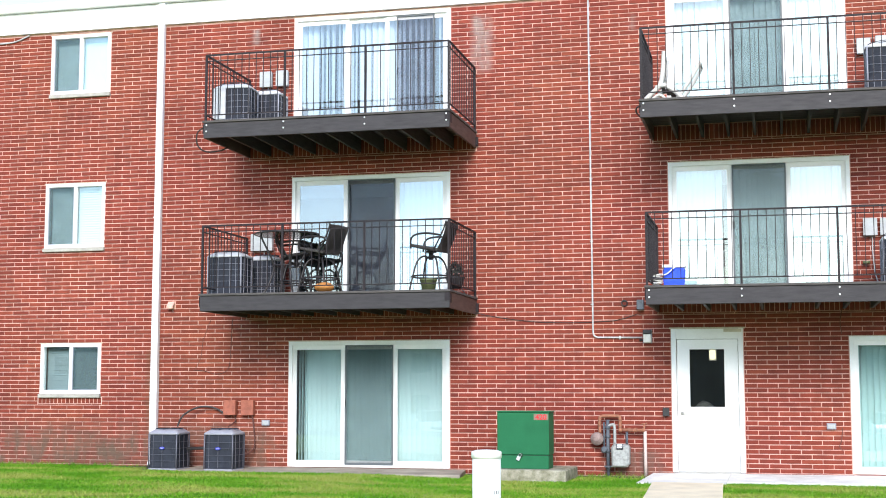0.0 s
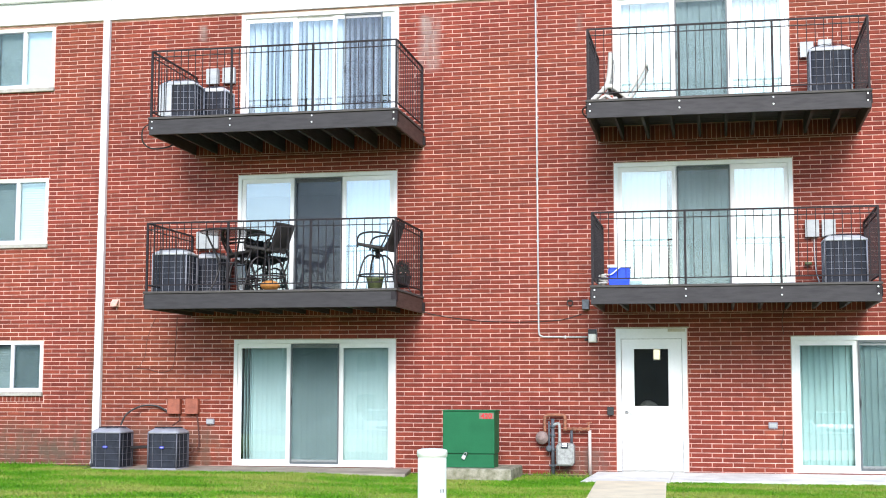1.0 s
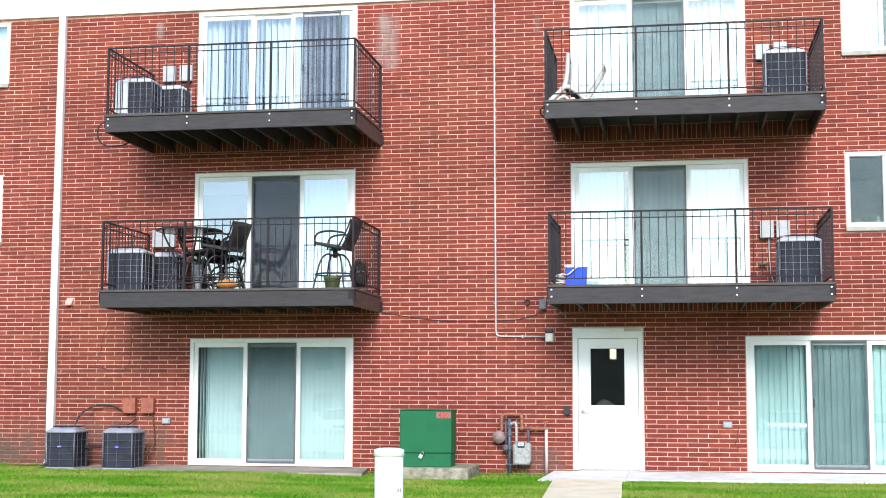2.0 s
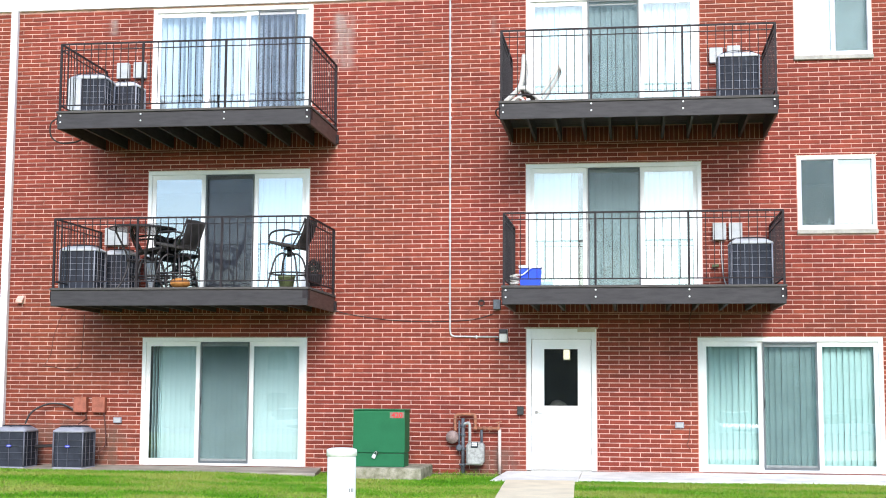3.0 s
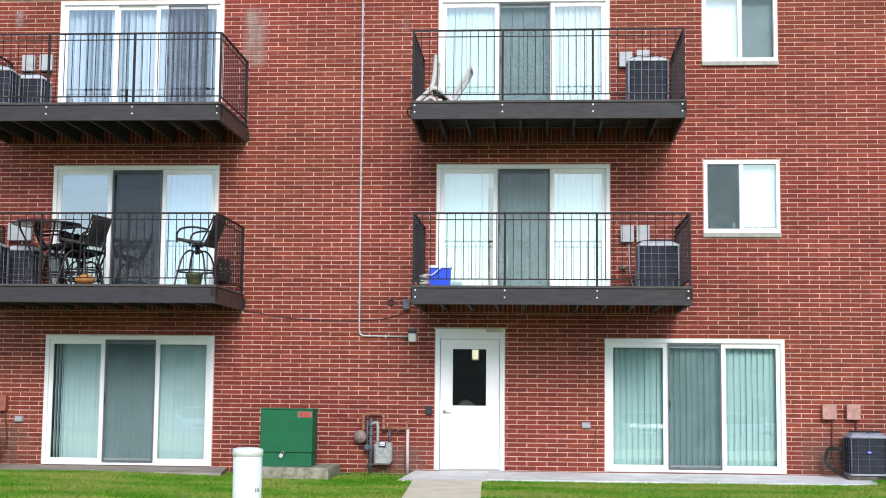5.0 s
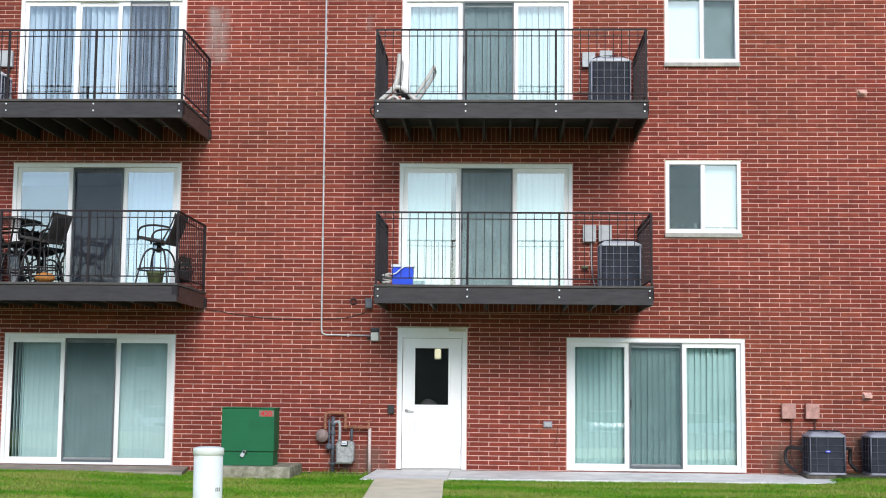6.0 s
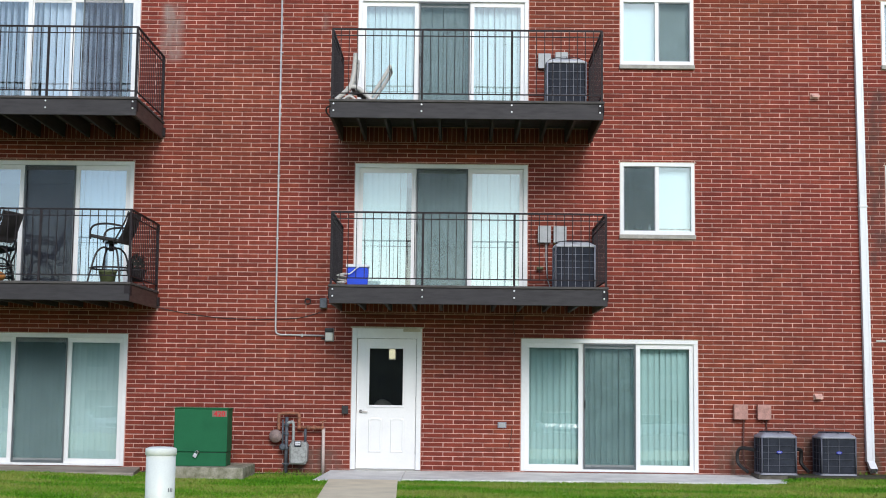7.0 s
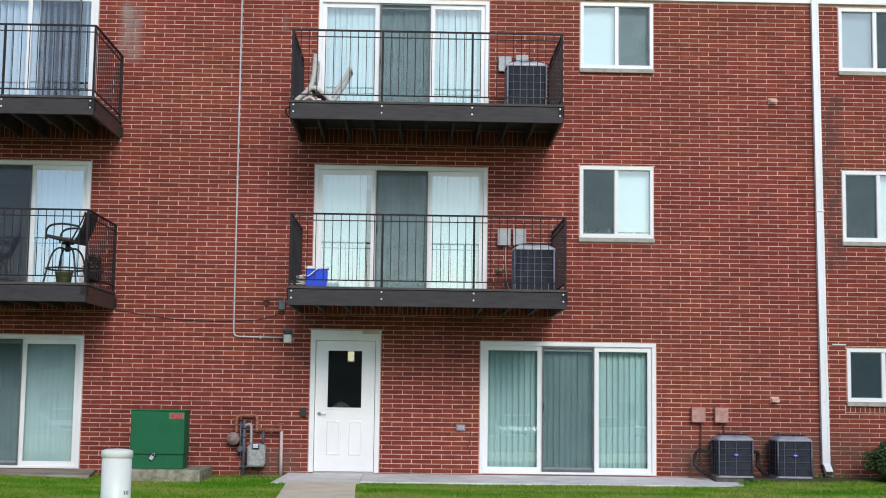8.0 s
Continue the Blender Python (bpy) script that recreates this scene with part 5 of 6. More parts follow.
part("valve", bm, M["pipe_dark"], g)

# transformer on its pad
bm = bmesh.new()
box(bm, -2.74, -1.46, -1.36, -0.15, -0.35, 0.083, 0.02, 2)
solid("transformer_pad", bm, M["concrete_old"], "old mossy concrete pad in the grass", "pad")
tr = thing("transformer_box", (-2.14, -1.12, 0.084), "green steel transformer cabinet on a concrete pad", "transformer")
part("lower_body", bxm(-0.385, 0.385, 0.012, 0.44, 0, 0.197, bevel=0.006), M["green"], tr)
part("seam", bxm(-0.378, 0.378, 0.02, 0.432, 0.197, 0.209), M["green_dark"], tr)
hood_p = part("hood", bxm(-0.395, 0.395, 0.0, 0.445, 0.209, 0.837, bevel=0.01, seg=2), M["green"], tr)
part("lid", bxm(-0.405, 0.41, -0.012, 0.455, 0.838, 0.858, bevel=0.008), M["green"], tr)
lk = part("padlock", bxm(-0.028, 0.028, -0.035, -0.012, -0.062, 0.0, bevel=0.006), M["unit_light"], tr, "pale steel padlock hanging askew")
lk.matrix_basis = pose(-0.055, 0, 0.185, 0, 28, 0)
part("shackle", tbm(smooth_path([(-0.018, -0.022, -0.004), (-0.018, -0.022, 0.03), (0.0, -0.022, 0.046), (0.018, -0.022, 0.03), (0.018, -0.022, -0.004)]), 0.005), M["chrome"], lk)
part("hasp", bxm(-0.055, -0.005, -0.012, 0.0, 0.182, 0.232), M["green_dark"], tr)
dc = part("decal", bxm(0.165, 0.385, -0.0035, -0.0005, 0.727, 0.817), M["sign_back"], tr, "pale number decal")
txt = bpy.data.curves.new("number", "FONT")
txt.body, txt.size, txt.extrude, txt.offset, txt.align_x = "420", 0.112, 0.001, 0.003, "CENTER"
tmp = bpy.data.objects.new("number", txt)
scene.collection.objects.link(tmp)
tm = bpy.data.meshes.new_from_object(tmp.evaluated_get(bpy.context.evaluated_depsgraph_get()))
bpy.data.objects.remove(tmp)
tm.materials.clear()
tm.materials.append(M["red_sign"])
o = part("number", tm, M["red_sign"], dc, "red painted numerals 420")
o.matrix_basis = pose(0.275, -0.006, 0.734, 90)

# cable pedestal in the lawn
pd = thing("utility_pedestal", (-1.03, -9.0, ground_z(-1.03, -9.0) - 0.02), "white round plastic utility pedestal in the lawn", "pedestal")
ph_h = 0.69 - pd.location.z
bm = bmesh.new()
lathe(bm, [(0.132, 0), (0.132, ph_h - 0.05)], sides=40)
part("column", bm, M["pvc"], pd)
bm = bmesh.new()
lathe(bm, [(0.134, ph_h - 0.062), (0.1405, ph_h - 0.06), (0.1405, ph_h - 0.012), (0.136, ph_h), (0.10, ph_h + 0.011), (0.04, ph_h + 0.015), (0.01, ph_h + 0.016)], sides=40)
part("cap", bm, M["pvc"], pd, "slightly domed white cap")
for k in range(3):
    bm = bxm(-0.0045, 0.0045, -0.1345, -0.131, 0, 0.034)
    o = part("marking", bm, M["ink"], pd, "small grey printed marking")
    o.matrix_basis = pose(0, 0, ph_h - 0.385, 0, 0, 46 + k * 9)


# ---------------------------------------------------------------- things on the balconies
def bar_chair(x, y, z, turn, label, s=1.0):
    """A tall swivel patio chair: sling seat and back, looped arms, swivel, splayed legs and a foot ring. It faces -x at turn 0."""
    c = thing("patio_chair", (x, y, z), label, "chair", "patio chairs", turn=turn)
    sh = 0.67 * s
    bm = bmesh.new()
    box(bm, -0.25, 0.21, -0.24, 0.24, sh - 0.012, sh + 0.035, 0.015, 2)
    bm.transform(Matrix.Translation((0, 0, sh)) @ Matrix.Rotation(radians(11), 4, "Y") @ Matrix.Translation((0, 0, -sh)))
    part("seat", bm, M["sling"], c, "taupe sling seat")
    bm = bmesh.new()
    rows = []
    for k in range(6):
        t = k / 5
        px, pz = 0.19 + 0.16 * t + 0.03 * math.sin(t * 3.1), sh - 0.03 + 0.43 * t
        rows.append([bm.verts.new((px + dx + 0.03 * (1 - (yy / 0.24) ** 2), yy, pz)) for dx in (0,) for yy in (-0.24, -0.12, 0, 0.12, 0.24)])
    for A, B in zip(rows, rows[1:]):
        for i in range(4):
            bm.faces.new((A[i], A[i + 1], B[i + 1], B[i])).smooth = True
    r = bmesh.ops.solidify(bm, geom=bm.faces[:], thickness=0.02)
    part("backrest", bm, M["sling"], c, "tall taupe sling back")
    for sy in (-1, 1):
        yy = 0.25 * sy
        part("back_frame", tbm(smooth_path([(0.15, yy, sh - 0.02), (0.22, yy, sh + 0.1), (0.31, yy, sh + 0.28), (0.355, yy, sh + 0.41)]), 0.013), M["frame_metal"], c)
        part("arm", tbm(smooth_path([(-0.23, yy, sh + 0.0), (-0.22, yy * 1.08, sh + 0.14), (-0.14, yy * 1.1, sh + 0.21), (0.05, yy * 1.1, sh + 0.225), (0.27, yy, sh + 0.19)]), 0.016), M["frame_metal"], c)
    bm = bmesh.new()
    lathe(bm, [(0.09, sh - 0.05), (0.09, sh - 0.02), (0.05, sh - 0.015)], sides=14)
    lathe(bm, [(0.035, sh - 0.16), (0.035, sh - 0.05)], sides=12)
    part("swivel", bm, M["frame_metal"], c)
    for k in range(4):
        a = radians(45 + 90 * k)
        ca, sa = math.cos(a), math.sin(a)
        part("leg", tbm(smooth_path([(0.03 * ca, 0.03 * sa, sh - 0.13), (0.13 * ca, 0.13 * sa, sh - 0.11), (0.23 * ca, 0.23 * sa, sh - 0.20), (0.30 * ca, 0.30 * sa, 0.25), (0.36 * ca, 0.36 * sa, 0.0)]), 0.015), M["frame_metal"], c)
    part("foot_ring", tbm([(0.30 * math.cos(t), 0.30 * math.sin(t), 0.25) for t in (2 * math.pi * j / 24 for j in range(25))], 0.014), M["frame_metal"], c)
    return c


DK = BALCONIES[0][2] + 0.005
SLING = "tall swivel patio chair with taupe sling"
bar_chair(-3.57, -1.12, DK, -8, SLING + " by the rail corner")
bar_chair(-5.36, -1.15, DK, -16, SLING + " at the table")
bar_chair(-5.95, -0.62, DK, 200, SLING + " behind the table")

tb = thing("patio_table", (-5.98, -0.98, DK), "tall round patio table with dark glass top", "table")
bm = bmesh.new()
lathe(bm, [(0.50, 0.975), (0.51, 0.98), (0.51, 0.995), (0.50, 1.0)], sides=36)
part("tabletop", bm, M["table_top"], tb, "grey-green glass top")
part("rim", tbm([(0.515 * math.cos(t), 0.515 * math.sin(t), 0.985) for t in (2 * math.pi * j / 36 for j in range(37))], 0.014), M["frame_metal"], tb)
for k in range(4):
    a = radians(35 + 90 * k)
    ca, sa = math.cos(a), math.sin(a)
    part("leg", tbm(smooth_path([(0.42 * ca, 0.42 * sa, 0.975), (0.40 * ca, 0.40 * sa, 0.88), (0.22 * ca, 0.22 * sa, 0.5), (0.28 * ca, 0.28 * sa, 0.2), (0.40 * ca, 0.40 * sa, 0.0)]), 0.016), M["frame_metal"], tb)
part("shelf_ring", tbm([(0.23 * math.cos(t), 0.23 * math.sin(t), 0.48) for t in (2 * math.pi * j / 24 for j in range(25))], 0.011), M["frame_metal"], tb)

gd = thing("pumpkin", (-5.13, -1.62, DK - 0.005), "small flattened orange pumpkin on the deck", "pumpkin")
bm = bmesh.new()
n, m_ = 30, 9
rings = []
for j in range(m_ + 1):
    ph_a = math.pi * (j / m_) - math.pi / 2
    rings.append([bm.verts.new(((0.145 * math.cos(ph_a) * (1 + 0.07 * abs(math.cos(5 * t)))) * math.cos(t) + 1e-4 * math.cos(t), (0.145 * math.cos(ph_a) * (1 + 0.07 * abs(math.cos(5 * t)))) * math.sin(t) + 1e-4 * math.sin(t), 0.08 + 0.08 * math.sin(ph_a))) for t in (2 * math.pi * k / n for k in range(n))])
for A, B in zip(rings, rings[1:]):
    for k in range(n):
        bm.faces.new((A[k], A[(k + 1) % n], B[(k + 1) % n], B[k])).smooth = True
part("body", bm, M["gourd"], gd)
part("stem", tbm(smooth_path([(0, 0, 0.15), (0.01, 0, 0.17), (0.03, 0.005, 0.185)]), [0.014] * 12 + [0.009], 7), M["dry_leaf"], gd)

pt = thing("plant_pot", (-3.56, -1.30, DK - 0.002), "green glazed plant pot with soil under a chair", "plant pot")
bm = bmesh.new()
lathe(bm, [(0.085, 0), (0.10, 0.01), (0.125, 0.17), (0.135, 0.175), (0.135, 0.20), (0.118, 0.20), (0.112, 0.18)], sides=24)
part("pot", bm, M["pot"], pt)
bm = bmesh.new()
lathe(bm, [(0.11, 0.17), (0.11, 0.178), (0.02, 0.19)], sides=18)
part("soil", bm, M["soil"], pt)


def leaf_clump(centre, radius, count, size, seed, squash=1.0):
    """Many small folded leaves in an uneven cloud."""
    r = random.Random(seed)
    bm = bmesh.new()
    for _ in range(count):
        d = Vector((r.gauss(0, 1), r.gauss(0, 1), r.gauss(0, 1))).normalized()
        k = radius * (0.45 + 0.55 * r.random() ** 0.5) * (0.8 + 0.35 * noise.noise(d * 2.1 + Vector((seed, 0, 0))))
        c = Vector(centre) + Vector((d.x * k, d.y * k, d.z * k * squash))
        u = Vector((r.gauss(0, 1), r.gauss(0, 1), r.gauss(0, 1))).normalized()
        v = u.cross(d + Vector((0.01, 0.02, 0))).normalized()
        s = size * r.uniform(0.6, 1.3)
        a, b, e, f = c - u * s, c + v * s * 0.45, c + u * s, c - v * s * 0.45
        q = [bm.verts.new(p) for p in (a, b, e, f)]
        bm.faces.new((q[0], q[1], q[2]))
        bm.faces.new((q[0], q[2], q[3]))
    return bm


ps = thing("plant_stand", (-3.30, -0.62, DK - 0.002), "dark wire stand with a withered plant in the corner", "plant stand")
for k in range(3):
    a = radians(120 * k)
    part("leg", tbm(smooth_path([(0.17 * math.cos(a), 0.17 * math.sin(a), 0), (0.10 * math.cos(a), 0.10 * math.sin(a), 0.12), (0.14 * math.cos(a), 0.14 * math.sin(a), 0.26)]), 0.008), M["frame_metal"], ps)
bm = bmesh.new()
lathe(bm, [(0.10, 0.10), (0.15, 0.26), (0.155, 0.28), (0.14, 0.28)], sides=20)
part("bowl", bm, M["frame_metal"], ps)
part("foliage", leaf_clump((0, 0, 0.38), 0.17, 260, 0.035, 3), M["dry_leaf"], ps, "dark withered leaves")

# cooler on the entrance-side balcony
co = thing("cooler", (0.17, -1.45, BALCONIES[2][2] + 0.004), "blue plastic cooler with white lid and handle", "cooler")
bm = bmesh.new()
A = [bm.verts.new((sx * 0.145, sy * 0.105, 0.0)) for sx, sy in ((-1, -1), (1, -1), (1, 1), (-1, 1))]
B = [bm.verts.new((sx * 0.16, sy * 0.115, 0.27)) for sx, sy in ((-1, -1), (1, -1), (1, 1), (-1, 1))]
for i in range(4):
    bm.faces.new((A[i], A[(i + 1) % 4], B[(i + 1) % 4], B[i]))
bm.faces.new(A[::-1])
bm.faces.new(B)
bmesh.ops.bevel(bm, geom=bm.edges[:], offset=0.018, segments=2, affect="EDGES")
part("tub", bm, M["cooler_blue"], co)
part("lid", bxm(-0.168, 0.168, -0.122, 0.122, 0.272, 0.315, bevel=0.012, seg=2), M["cooler_white"], co, "white lid")
part("handle", tbm(smooth_path([(-0.168, -0.125, 0.17), (-0.10, -0.16, 0.175), (0.0, -0.16, 0.26), (0.02, -0.13, 0.27)]), 0.010), M["cooler_white"], co, "white swing handle")
rp = solid("rope_coil", tbm([(-0.06 + 0.05 * math.cos(t * 1.9) + 0.02 * math.sin(t * 5), -1.5 + 0.05 * math.sin(t * 1.9), BALCONIES[2][2] + 0.015 + 0.0045 * t + 0.03 * abs(math.sin(t * 0.7))) for t in (j * 0.3 for j in range(110))], 0.008, 5), M["resin"], "cream rope heaped beside the cooler", "rope")

# folded lounge chair on the upper balcony
lz = BALCONIES[3][2] + 0.004
lc = thing("lounge_chair", (0.0, -1.25, lz), "cream resin lounge chair half folded on the deck", "chair")
for yy in (-0.22, 0.22):
    part("back_rail", tbm(smooth_path([(0.08, yy, 0.78), (0.06, yy, 0.5), (0.02, yy, 0.30), (-0.06, yy, 0.20), (-0.26, yy, 0.02)]), [0.034, 0.036, 0.038] + [0.036] * 22, 8), M["resin"], lc)
    part("seat_rail", tbm(smooth_path([(-0.05, yy, 0.24), (0.08, yy, 0.27), (0.24, yy, 0.16), (0.36, yy, 0.03)]), 0.034, 8), M["resin"], lc)
    part("leg", tbm(smooth_path([(0.22, yy * 0.9, 0.03), (0.36, yy * 0.9, 0.2), (0.52, yy * 0.9, 0.45), (0.60, yy * 0.9, 0.60)]), 0.027, 8), M["resin"], lc)
    part("foot", tbm(smooth_path([(-0.15, yy, 0.03), (0.0, yy, 0.13), (0.12, yy, 0.03)]), 0.022, 8), M["resin"], lc)
for k in range(6):
    z = 0.34 + 0.075 * k
    part("slat", bxm(0.035 + 0.008 * k, 0.055 + 0.008 * k, -0.22, 0.22, z, z + 0.058, bevel=0.004), M["resin"], lc)
for k in range(5):
    t = k / 4
    part("webbing", bxm(0.02 + 0.26 * t, 0.075 + 0.26 * t, -0.21, 0.21, 0.245 - 0.16 * t, 0.26 - 0.16 * t), M["resin_shade"], lc, "grey-brown webbing")
part("cross_bar", tbm([(0.60, -0.2, 0.60), (0.60, 0.2, 0.60)], 0.018), M["resin"], lc)
part("cross_bar", tbm([(0.40, -0.2, 0.07), (0.40, 0.2, 0.07)], 0.018), M["resin"], lc)


# small things on the sill of one bedroom window
inner = solid("inner_sill", bxm(4.22, 5.38, 0.125, 0.30, 3.80, 3.822), M["white"], "white inner window board behind the glass", "sill", kind="structure")


def bottle(x, r, h, mat, label):
    b = thing("bottle", (x, 0.18, 3.823), label, "bottle", "bottles on the sill")
    bm = bmesh.new()
    lathe(bm, [(r * 0.9, 0), (r, 0.005), (r, h * 0.62), (r * 0.4, h * 0.78), (r * 0.4, h)], sides=14)
    part("body", bm, mat, b)
    bm = bmesh.new()
    lathe(bm, [(r * 0.48, h), (r * 0.48, h + 0.02), (r * 0.4, h + 0.022)], sides=12)
    part("cap", bm, M["black"], b)


for x, r, h, key in ((4.33, 0.022, 0.17, "pot"), (4.47, 0.04, 0.06, "black"), (4.56, 0.03, 0.05, "table_top"), (4.70, 0.022, 0.10, "cooler_white"), (5.0, 0.02, 0.06, "box_grey"), (5.1, 0.018, 0.085, "cooler_white"), (5.19, 0.022, 0.05, "table_top"), (5.28, 0.018, 0.07, "box_grey")):
    bottle(x, r, h, M[key], "small bottle standing on the bedroom window sill")


# ---------------------------------------------------------------- planting and lawn
sb = thing("shrub", (8.98, -0.75, ground_z(8.98, -0.75)), "small dense green shrub by the brick wall", "shrub")
for k in range(5):
    a = 1.256 * k
    part("stem", tbm(smooth_path([(0.02 * math.cos(a), 0.02 * math.sin(a), -0.03), (0.08 * math.cos(a), 0.08 * math.sin(a), 0.16), (0.2 * math.cos(a), 0.2 * math.sin(a), 0.36)]), 0.010, 6), M["dry_leaf"], sb)
part("foliage", leaf_clump((-0.06, 0, 0.34), 0.56, 7000, 0.028, 11, 0.72), M["leaf"], sb)

PAVED = [(-7.95, -3.15, -1.12), (-0.40, 0.86, -1.36), (0.8, 6.5, -1.16)]
gr = np.random.default_rng(5)
N = 330000
bx = gr.uniform(-13.5, 11.0, N)
by = -np.abs(gr.uniform(0.0, 1.0, N)) ** 1.15 * 8.5 - 0.03
keep = np.ones(N, bool)
for a, b, y in PAVED:
    keep &= ~((bx > a) & (bx < b) & (by > y + 0.02))
keep &= ~((bx > -2.76) & (bx < -1.53) & (by > -1.37) & (by < -0.14))
wl, wr = -0.21 + (-by - 1.30) * 0.0424, 0.80 + (-by - 1.30) * 0.0345
keep &= ~((bx > wl + 0.01) & (bx < wr - 0.01) & (by < -1.29))
keep &= ~((bx > -3.2) & (bx < -0.3) & (by > -0.15) & (gr.random(N) < 0.8))
for a, b in ((-8.45, -7.8), (-7.47, -6.83), (6.2, 6.86), (7.1, 7.76)):
    keep &= ~((bx > a) & (bx < b) & (by > (-0.97 if a < 0 else -0.68)) & (by < -0.05))
for a, b, y in ((6.3, 8.0, -0.6), (8.0, 9.3, -0.52), (-9.4, -8.5, -0.3), (-8.5, -7.9, -0.9)):
    keep &= ~((bx > a) & (bx < b) & (by > y) & (gr.random(N) < 0.88))
bx, by = bx[keep], by[keep]
n = len(bx)
bz = np.array([ground_z(x, y) for x, y in zip(bx, by)])
ang = gr.uniform(0, 2 * np.pi, n)
wd = gr.uniform(0.004, 0.010, n)
tall = 1.0 + 1.6 * ((by > -0.25) & (gr.random(n) < 0.35)) + 1.3 * ((np.abs(bx + 0.75) < 0.55) & (by > -1.3) & (gr.random(n) < 0.3))
ht = gr.uniform(0.014, 0.036, n) * tall
lean = gr.uniform(0.3, 1.6, n) * ht
dirn = gr.uniform(0, 2 * np.pi, n)
co_v = np.empty((n, 3, 3), np.float32)
co_v[:, 0] = np.stack((bx - wd * np.cos(ang), by - wd * np.sin(ang), bz - 0.004), 1)
co_v[:, 1] = np.stack((bx + wd * np.cos(ang), by + wd * np.sin(ang), bz - 0.004), 1)
co_v[:, 2] = np.stack((bx + lean * np.cos(dirn), by + lean * np.sin(dirn), bz + ht), 1)
me = bpy.data.meshes.new("grass")
me.vertices.add(3 * n)
me.vertices.foreach_set("co", co_v.ravel())
me.loops.add(3 * n)
me.loops.foreach_set("vertex_index", np.arange(3 * n, dtype=np.int32))
me.polygons.add(n)
me.polygons.foreach_set("loop_start", np.arange(0, 3 * n, 3, dtype=np.int32))
me.update()
me.validate()
me.materials.append(M["lawn"])
tagged(new("grass", me), "short bright green grass with dry yellow streaks", "grass", kind="stuff")


# ---------------------------------------------------------------- across the parking lot, seen mirrored in the glass
def parked_car(x, y, turn, label):
    c = thing("car", (x, y, -1.2), label, "car", "cars in the parking lot", turn=turn)
    bm = bmesh.new()
    prof = [(-2.2, 0.35), (-2.25, 0.62), (-2.1, 0.80), (-1.25, 0.95), (1.5, 0.98), (2.15, 0.90), (2.25, 0.60), (2.2, 0.35)]
    A = [bm.verts.new((-0.88, y_, z)) for y_, z in prof]
    B = [bm.verts.new((0.88, y_, z)) for y_, z in prof]
    for i in range(len(prof)):
        bm.faces.new((A[i], A[(i + 1) % len(prof)], B[(i + 1) % len(prof)], B[i]))
    bm.faces.new(A)
    bm.faces.new(B[::-1])
    bmesh.ops.bevel(bm, geom=bm.edges[:], offset=0.09, segments=3, affect="EDGES")
    for f in bm.faces:
        f.smooth = f.calc_area() < 0.12
    part("body", bm, M["car_white"], c)
    part("bumper", bxm(-0.84, 0.84, -2.32, -2.16, 0.34, 0.54, bevel=0.05, seg=2), M["car_white"], c)
    part("grille", bxm(-0.42, 0.42, -2.275, -2.2, 0.58, 0.72, bevel=0.015), M["rubber"], c, "black radiator grille")
    for sx in (-1, 1):
        part("mirror", bxm(sx * 0.98 - 0.08, sx * 0.98 + 0.08, -0.85, -0.72, 0.98, 1.10, bevel=0.03, seg=2), M["car_white"], c)
        for yy, y2 in ((-1.2, -0.35), (1.75, 1.1)):
            part("pillar", tbm([(sx * 0.80, yy, 0.94), (sx * 0.63, y2, 1.45)], 0.035, 8), M["rubber"], c)
        part("pillar", tbm([(sx * 0.80, 0.3, 0.94), (sx * 0.63, 0.35, 1.45)], 0.03, 8), M["rubber"], c)
    bm = bmesh.new()
    A = [bm.verts.new((sx * 0.80, y_, z)) for sx in (-1, 1) for y_, z in ((-1.2, 0.94), (1.75, 0.96))]
    B = [bm.verts.new((sx * 0.62, y_, z)) for sx in (-1, 1) for y_, z in ((-0.35, 1.45), (1.1, 1.45))]
    for q in ((0, 1), (1, 3), (3, 2), (2, 0)):
        bm.faces.new((A[q[0]], A[q[1]], B[q[1]], B[q[0]]))
    part("window", bm, M["car_glass"], c, "dark car glass")
    part("roof", bxm(-0.64, 0.64, -0.37, 1.12, 1.445, 1.475, bevel=0.012), M["car_white"], c)
    for sx in (-1, 1):
        part("headlight", bxm(sx * 0.68 - 0.14, sx * 0.68 + 0.14, -2.262, -2.18, 0.60, 0.72, bevel=0.02), M["silver"], c)
        for yy in (-1.4, 1.35):
            bm = bmesh.new()
            lathe(bm, [(0.20, -0.1), (0.32, -0.1), (0.33, 0.0), (0.32, 0.1), (0.20, 0.1)], sides=20)
            bm.transform(Matrix.Translation((sx * 0.80, yy, 0.33)) @ Matrix.Rotation(radians(90), 4, "Y"))
            wheel = part("wheel", bm, M["rubber"], c)
            bm = bmesh.new()
            lathe(bm, [(0.2, -0.09), (0.2, 0.09), (0.05, 0.105)], sides=16)
            bm.transform(Matrix.Translation((sx * 0.81, yy, 0.33)) @ Matrix.Rotation(radians(90 * sx), 4, "Y"))
            part("rim", bm, M["silver"], wheel)


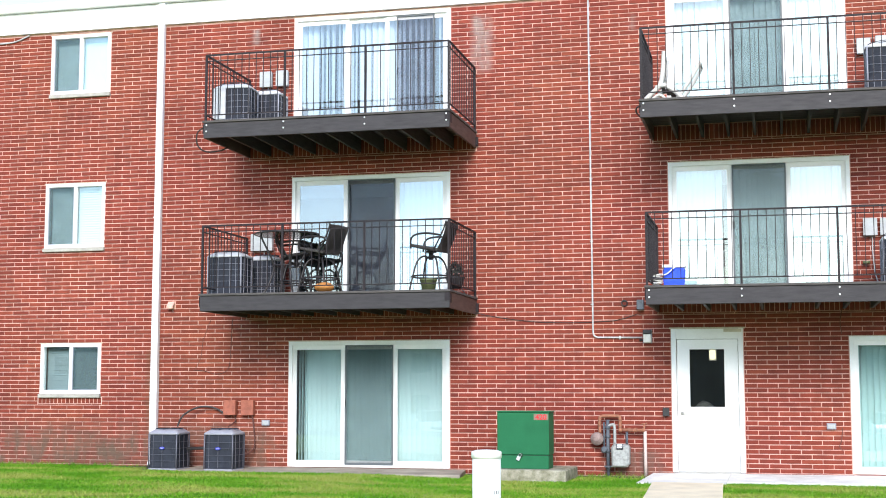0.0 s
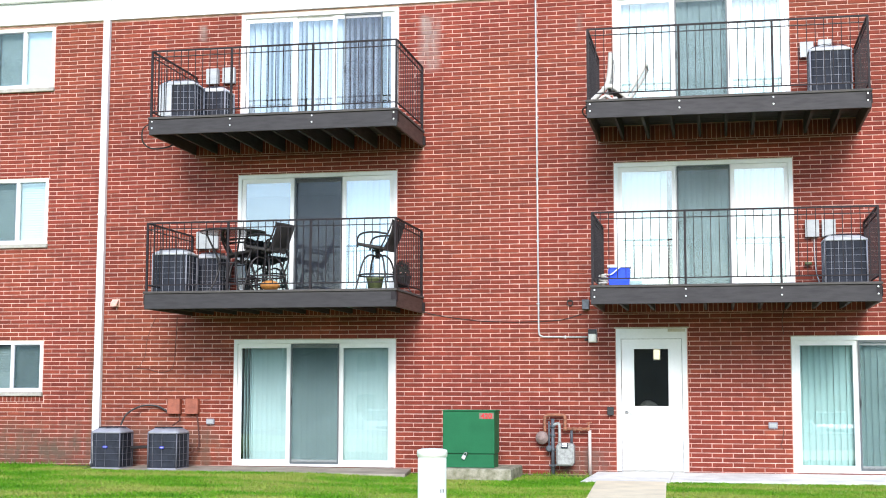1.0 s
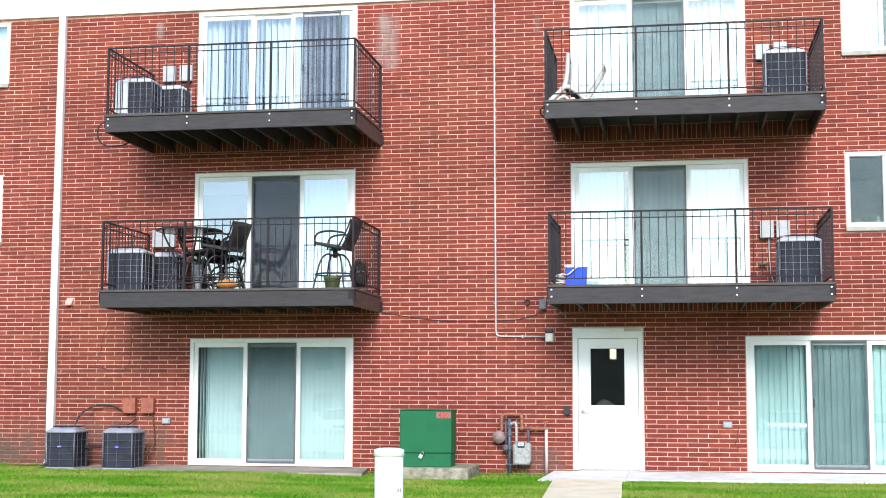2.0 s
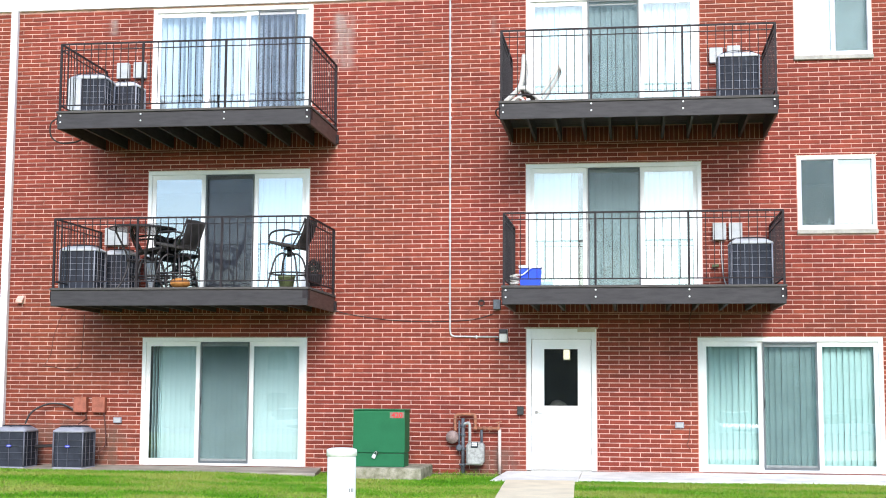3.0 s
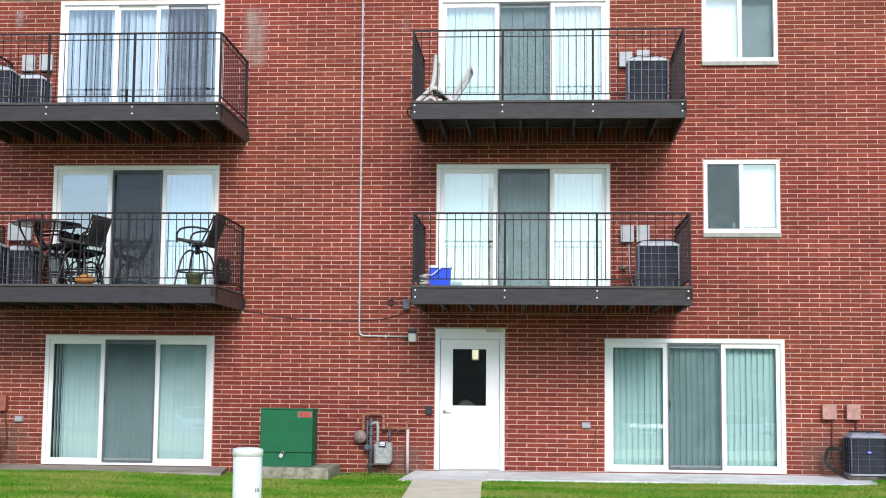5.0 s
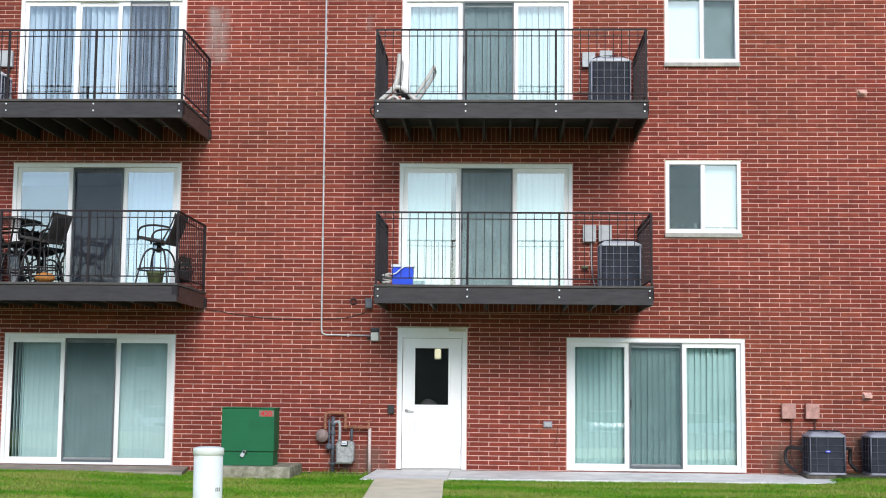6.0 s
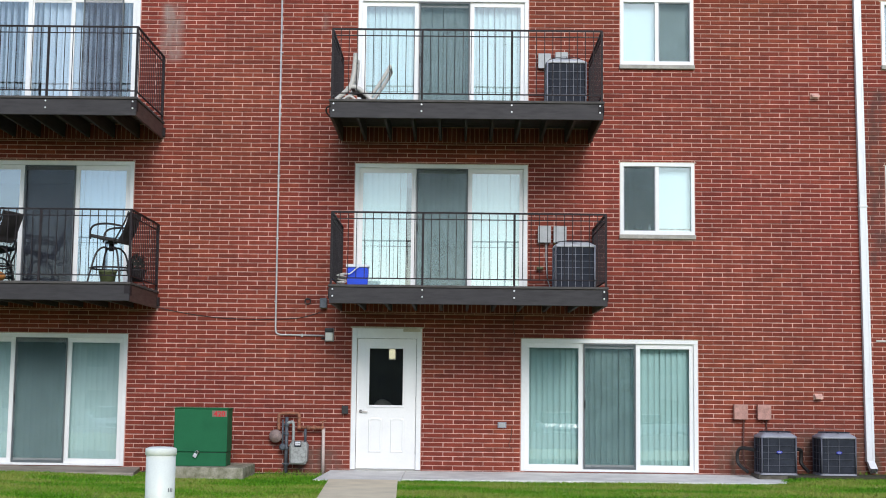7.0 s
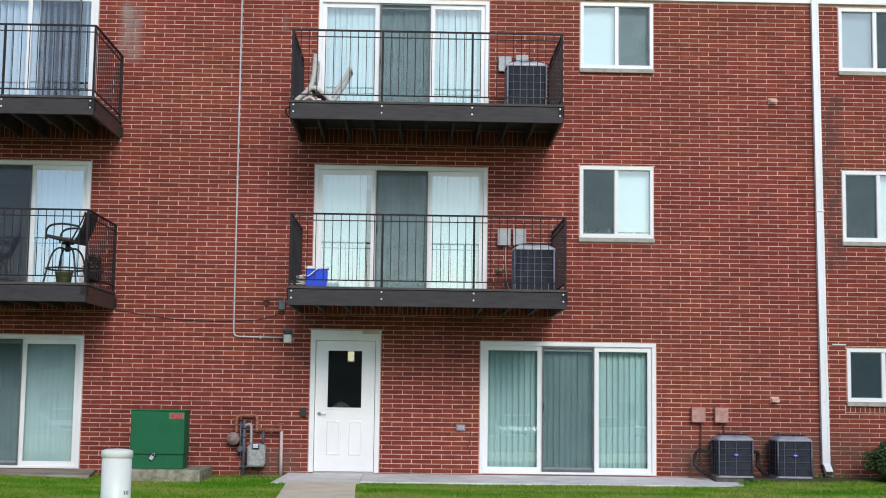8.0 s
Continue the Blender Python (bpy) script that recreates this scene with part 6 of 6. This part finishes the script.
for x, y, turn in ((6.6, -44.6, 180), (11.2, -45.0, 100), (-14.9, -44.2, 160), (-9.0, -45.0, 180)):
    parked_car(x, y, turn, "white parked car at the far side of the lot")
hs = thing("apartment_building", (0, -62, -1.25), "tan sided low house across the parking lot", "house")
# wall and roof lengthened, unseen, to keep the bright horizon out of the panes
part("wall", bxm(-64, 46, -10, 0, 0, 5.4), M["siding"], hs)
bm = bmesh.new()
A = [bm.verts.new((x, y, z)) for x, y, z in ((-65, 0.8, 5.3), (-65, -10.8, 5.3), (-60, -5, 8.6), (47, 0.8, 5.3), (47, -10.8, 5.3), (42, -5, 8.6))]
for q in ((0, 2, 5, 3), (1, 4, 5, 2), (0, 1, 2), (3, 5, 4), (0, 3, 4, 1)):
    bm.faces.new([A[i] for i in q])
part("roof", bm, M["shingle"], hs)
for k in range(-6, 15):
    for z in (1.0, 3.6):
        wdw = part("window", bxm(-31 + 5 * k, -29.6 + 5 * k, 0.0, 0.06, z, z + 1.3), M["siding"], hs)
        part("pane", bxm(-30.92 + 5 * k, -29.68 + 5 * k, 0.05, 0.08, z + 0.08, z + 1.22), M["car_glass"], wdw)


# ---------------------------------------------------------------- bricks of the facade
PITCH, COURSE, JOINT, HEAD = 0.3124, 0.0713, 0.0131, 0.0102
ROW_Z, ROW_X = 4.746, 5.662
SOLDIERS = [(x0 + 0.02, x1 - 0.02, zt - 0.29, zt - 0.045) for x0, x1, zt in BALCONIES] + [(SMALL[i][0] - 0.03, SMALL[i][0] + SMALL[i][2] + 0.03, SMALL[i][1] - 0.10, SMALL[i][1]) for i in (2, 7)]


def minus(rect, holes):
    """Rectangles left of rect once the holes are cut."""
    todo = [rect]
    for a, b, lo, hi in holes:
        nxt = []
        for x0, x1, z0, z1 in todo:
            if b <= x0 or a >= x1 or hi <= z0 or lo >= z1:
                nxt.append((x0, x1, z0, z1))
                continue
            if a > x0:
                nxt.append((x0, a - JOINT, z0, z1))
            if b < x1:
                nxt.append((b + JOINT, x1, z0, z1))
            if lo > z0:
                nxt.append((max(x0, a), min(x1, b), z0, lo - 0.004))
            if hi < z1:
                nxt.append((max(x0, a), min(x1, b), hi + 0.004, z1))
        todo = [r for r in nxt if r[1] - r[0] > 0.02 and r[3] - r[2] > 0.012]
    return todo


def brick_faces(x0, x1, z0, z1, out):
    """Points and faces of one brick face with worn, chamfered edges, standing proud of the mortar."""
    c, y0, y1 = 0.004, 0.012, -out
    p = [(x0, y0, z0), (x1, y0, z0), (x1, y0, z1), (x0, y0, z1),
         (x0, y1 + c, z0), (x1, y1 + c, z0), (x1, y1 + c, z1), (x0, y1 + c, z1),
         (x0 + c, y1, z0 + c), (x1 - c, y1, z0 + c), (x1 - c, y1, z1 - c), (x0 + c, y1, z1 - c)]
    f = [(8, 9, 10, 11)]
    for a in (0, 4):
        f += [(a + i, a + (i + 1) % 4, a + 4 + (i + 1) % 4, a + 4 + i) for i in range(4)]
    return p, f


rng = random.Random(7)
pieces = []
row0 = int((ROW_Z + 0.6) / COURSE)
for k in range(-row0, int((WALL_TOP - ROW_Z) / COURSE) + 1):
    zc = ROW_Z + k * COURSE
    z0, z1 = zc - (COURSE - JOINT) / 2, zc + (COURSE - JOINT) / 2
    if z1 > 7.62 or z0 < -0.35:
        continue
    shift = ROW_X + (PITCH / 2 if k % 2 else 0.0)
    i0 = int((WEST - shift) / PITCH)
    for i in range(i0, int((EAST - shift) / PITCH)):
        x0 = shift + i * PITCH + HEAD / 2 + rng.uniform(-0.003, 0.003)
        x1 = shift + (i + 1) * PITCH - HEAD / 2 + rng.uniform(-0.003, 0.003)
        dz = rng.uniform(-0.0015, 0.0015)
        # the bond is set off by a quarter brick past the downspout
        for u0, u1 in ((max(x0, -8.675), x1), (x0 + 0.27 * PITCH, min(x1 + 0.27 * PITCH, -8.685))):
            on_wing = u1 <= -8.685
            if u1 - u0 > 0.02 and on_wing == (u0 < -8.68):
                pieces += minus((u0, u1, z0 + dz, z1 + dz), OPENINGS + SOLDIERS)
for a, b, lo, hi in SOLDIERS:
    n = int((b - a) / 0.0725)
    for i in range(n):
        c = a + (i + 0.5) * (b - a) / n
        pieces += minus((c - 0.031, c + 0.031, lo + 0.006, hi - 0.006), OPENINGS)

verts, faces, single = [], [], []
for r in pieces:
    out = rng.uniform(-0.002, 0.002)
    if -3.42 < r[0] and r[1] < -0.02 and -0.05 < r[2] and r[3] < 1.86 and len(single) < 300:
        single.append((r, out))
        continue
    p, f = brick_faces(*r, out)
    n = len(verts)
    verts += p
    faces += [tuple(v + n for v in q) for q in f]
me = bpy.data.meshes.new("brickwork")
me.from_pydata(verts, [], faces)
me.materials.append(M["brick"])
tagged(part("brickwork", me, M["brick"], wall_south), "courses of long red bricks", kind="stuff")
shared = {}
for (x0, x1, z0, z1), out in single:
    w, h = round(x1 - x0, 2), round(z1 - z0, 3)
    if (w, h) not in shared:
        p, f = brick_faces(-w / 2, w / 2, -h / 2, h / 2, 0.0)
        me = bpy.data.meshes.new("brick")
        me.from_pydata(p, [], f)
        me.materials.append(M["brick_one"])
        shared[(w, h)] = me
    ob = new("brick", shared[(w, h)])
    ob.parent = wall_south
    ob.location = ((x0 + x1) / 2, -out, (z0 + z1) / 2)
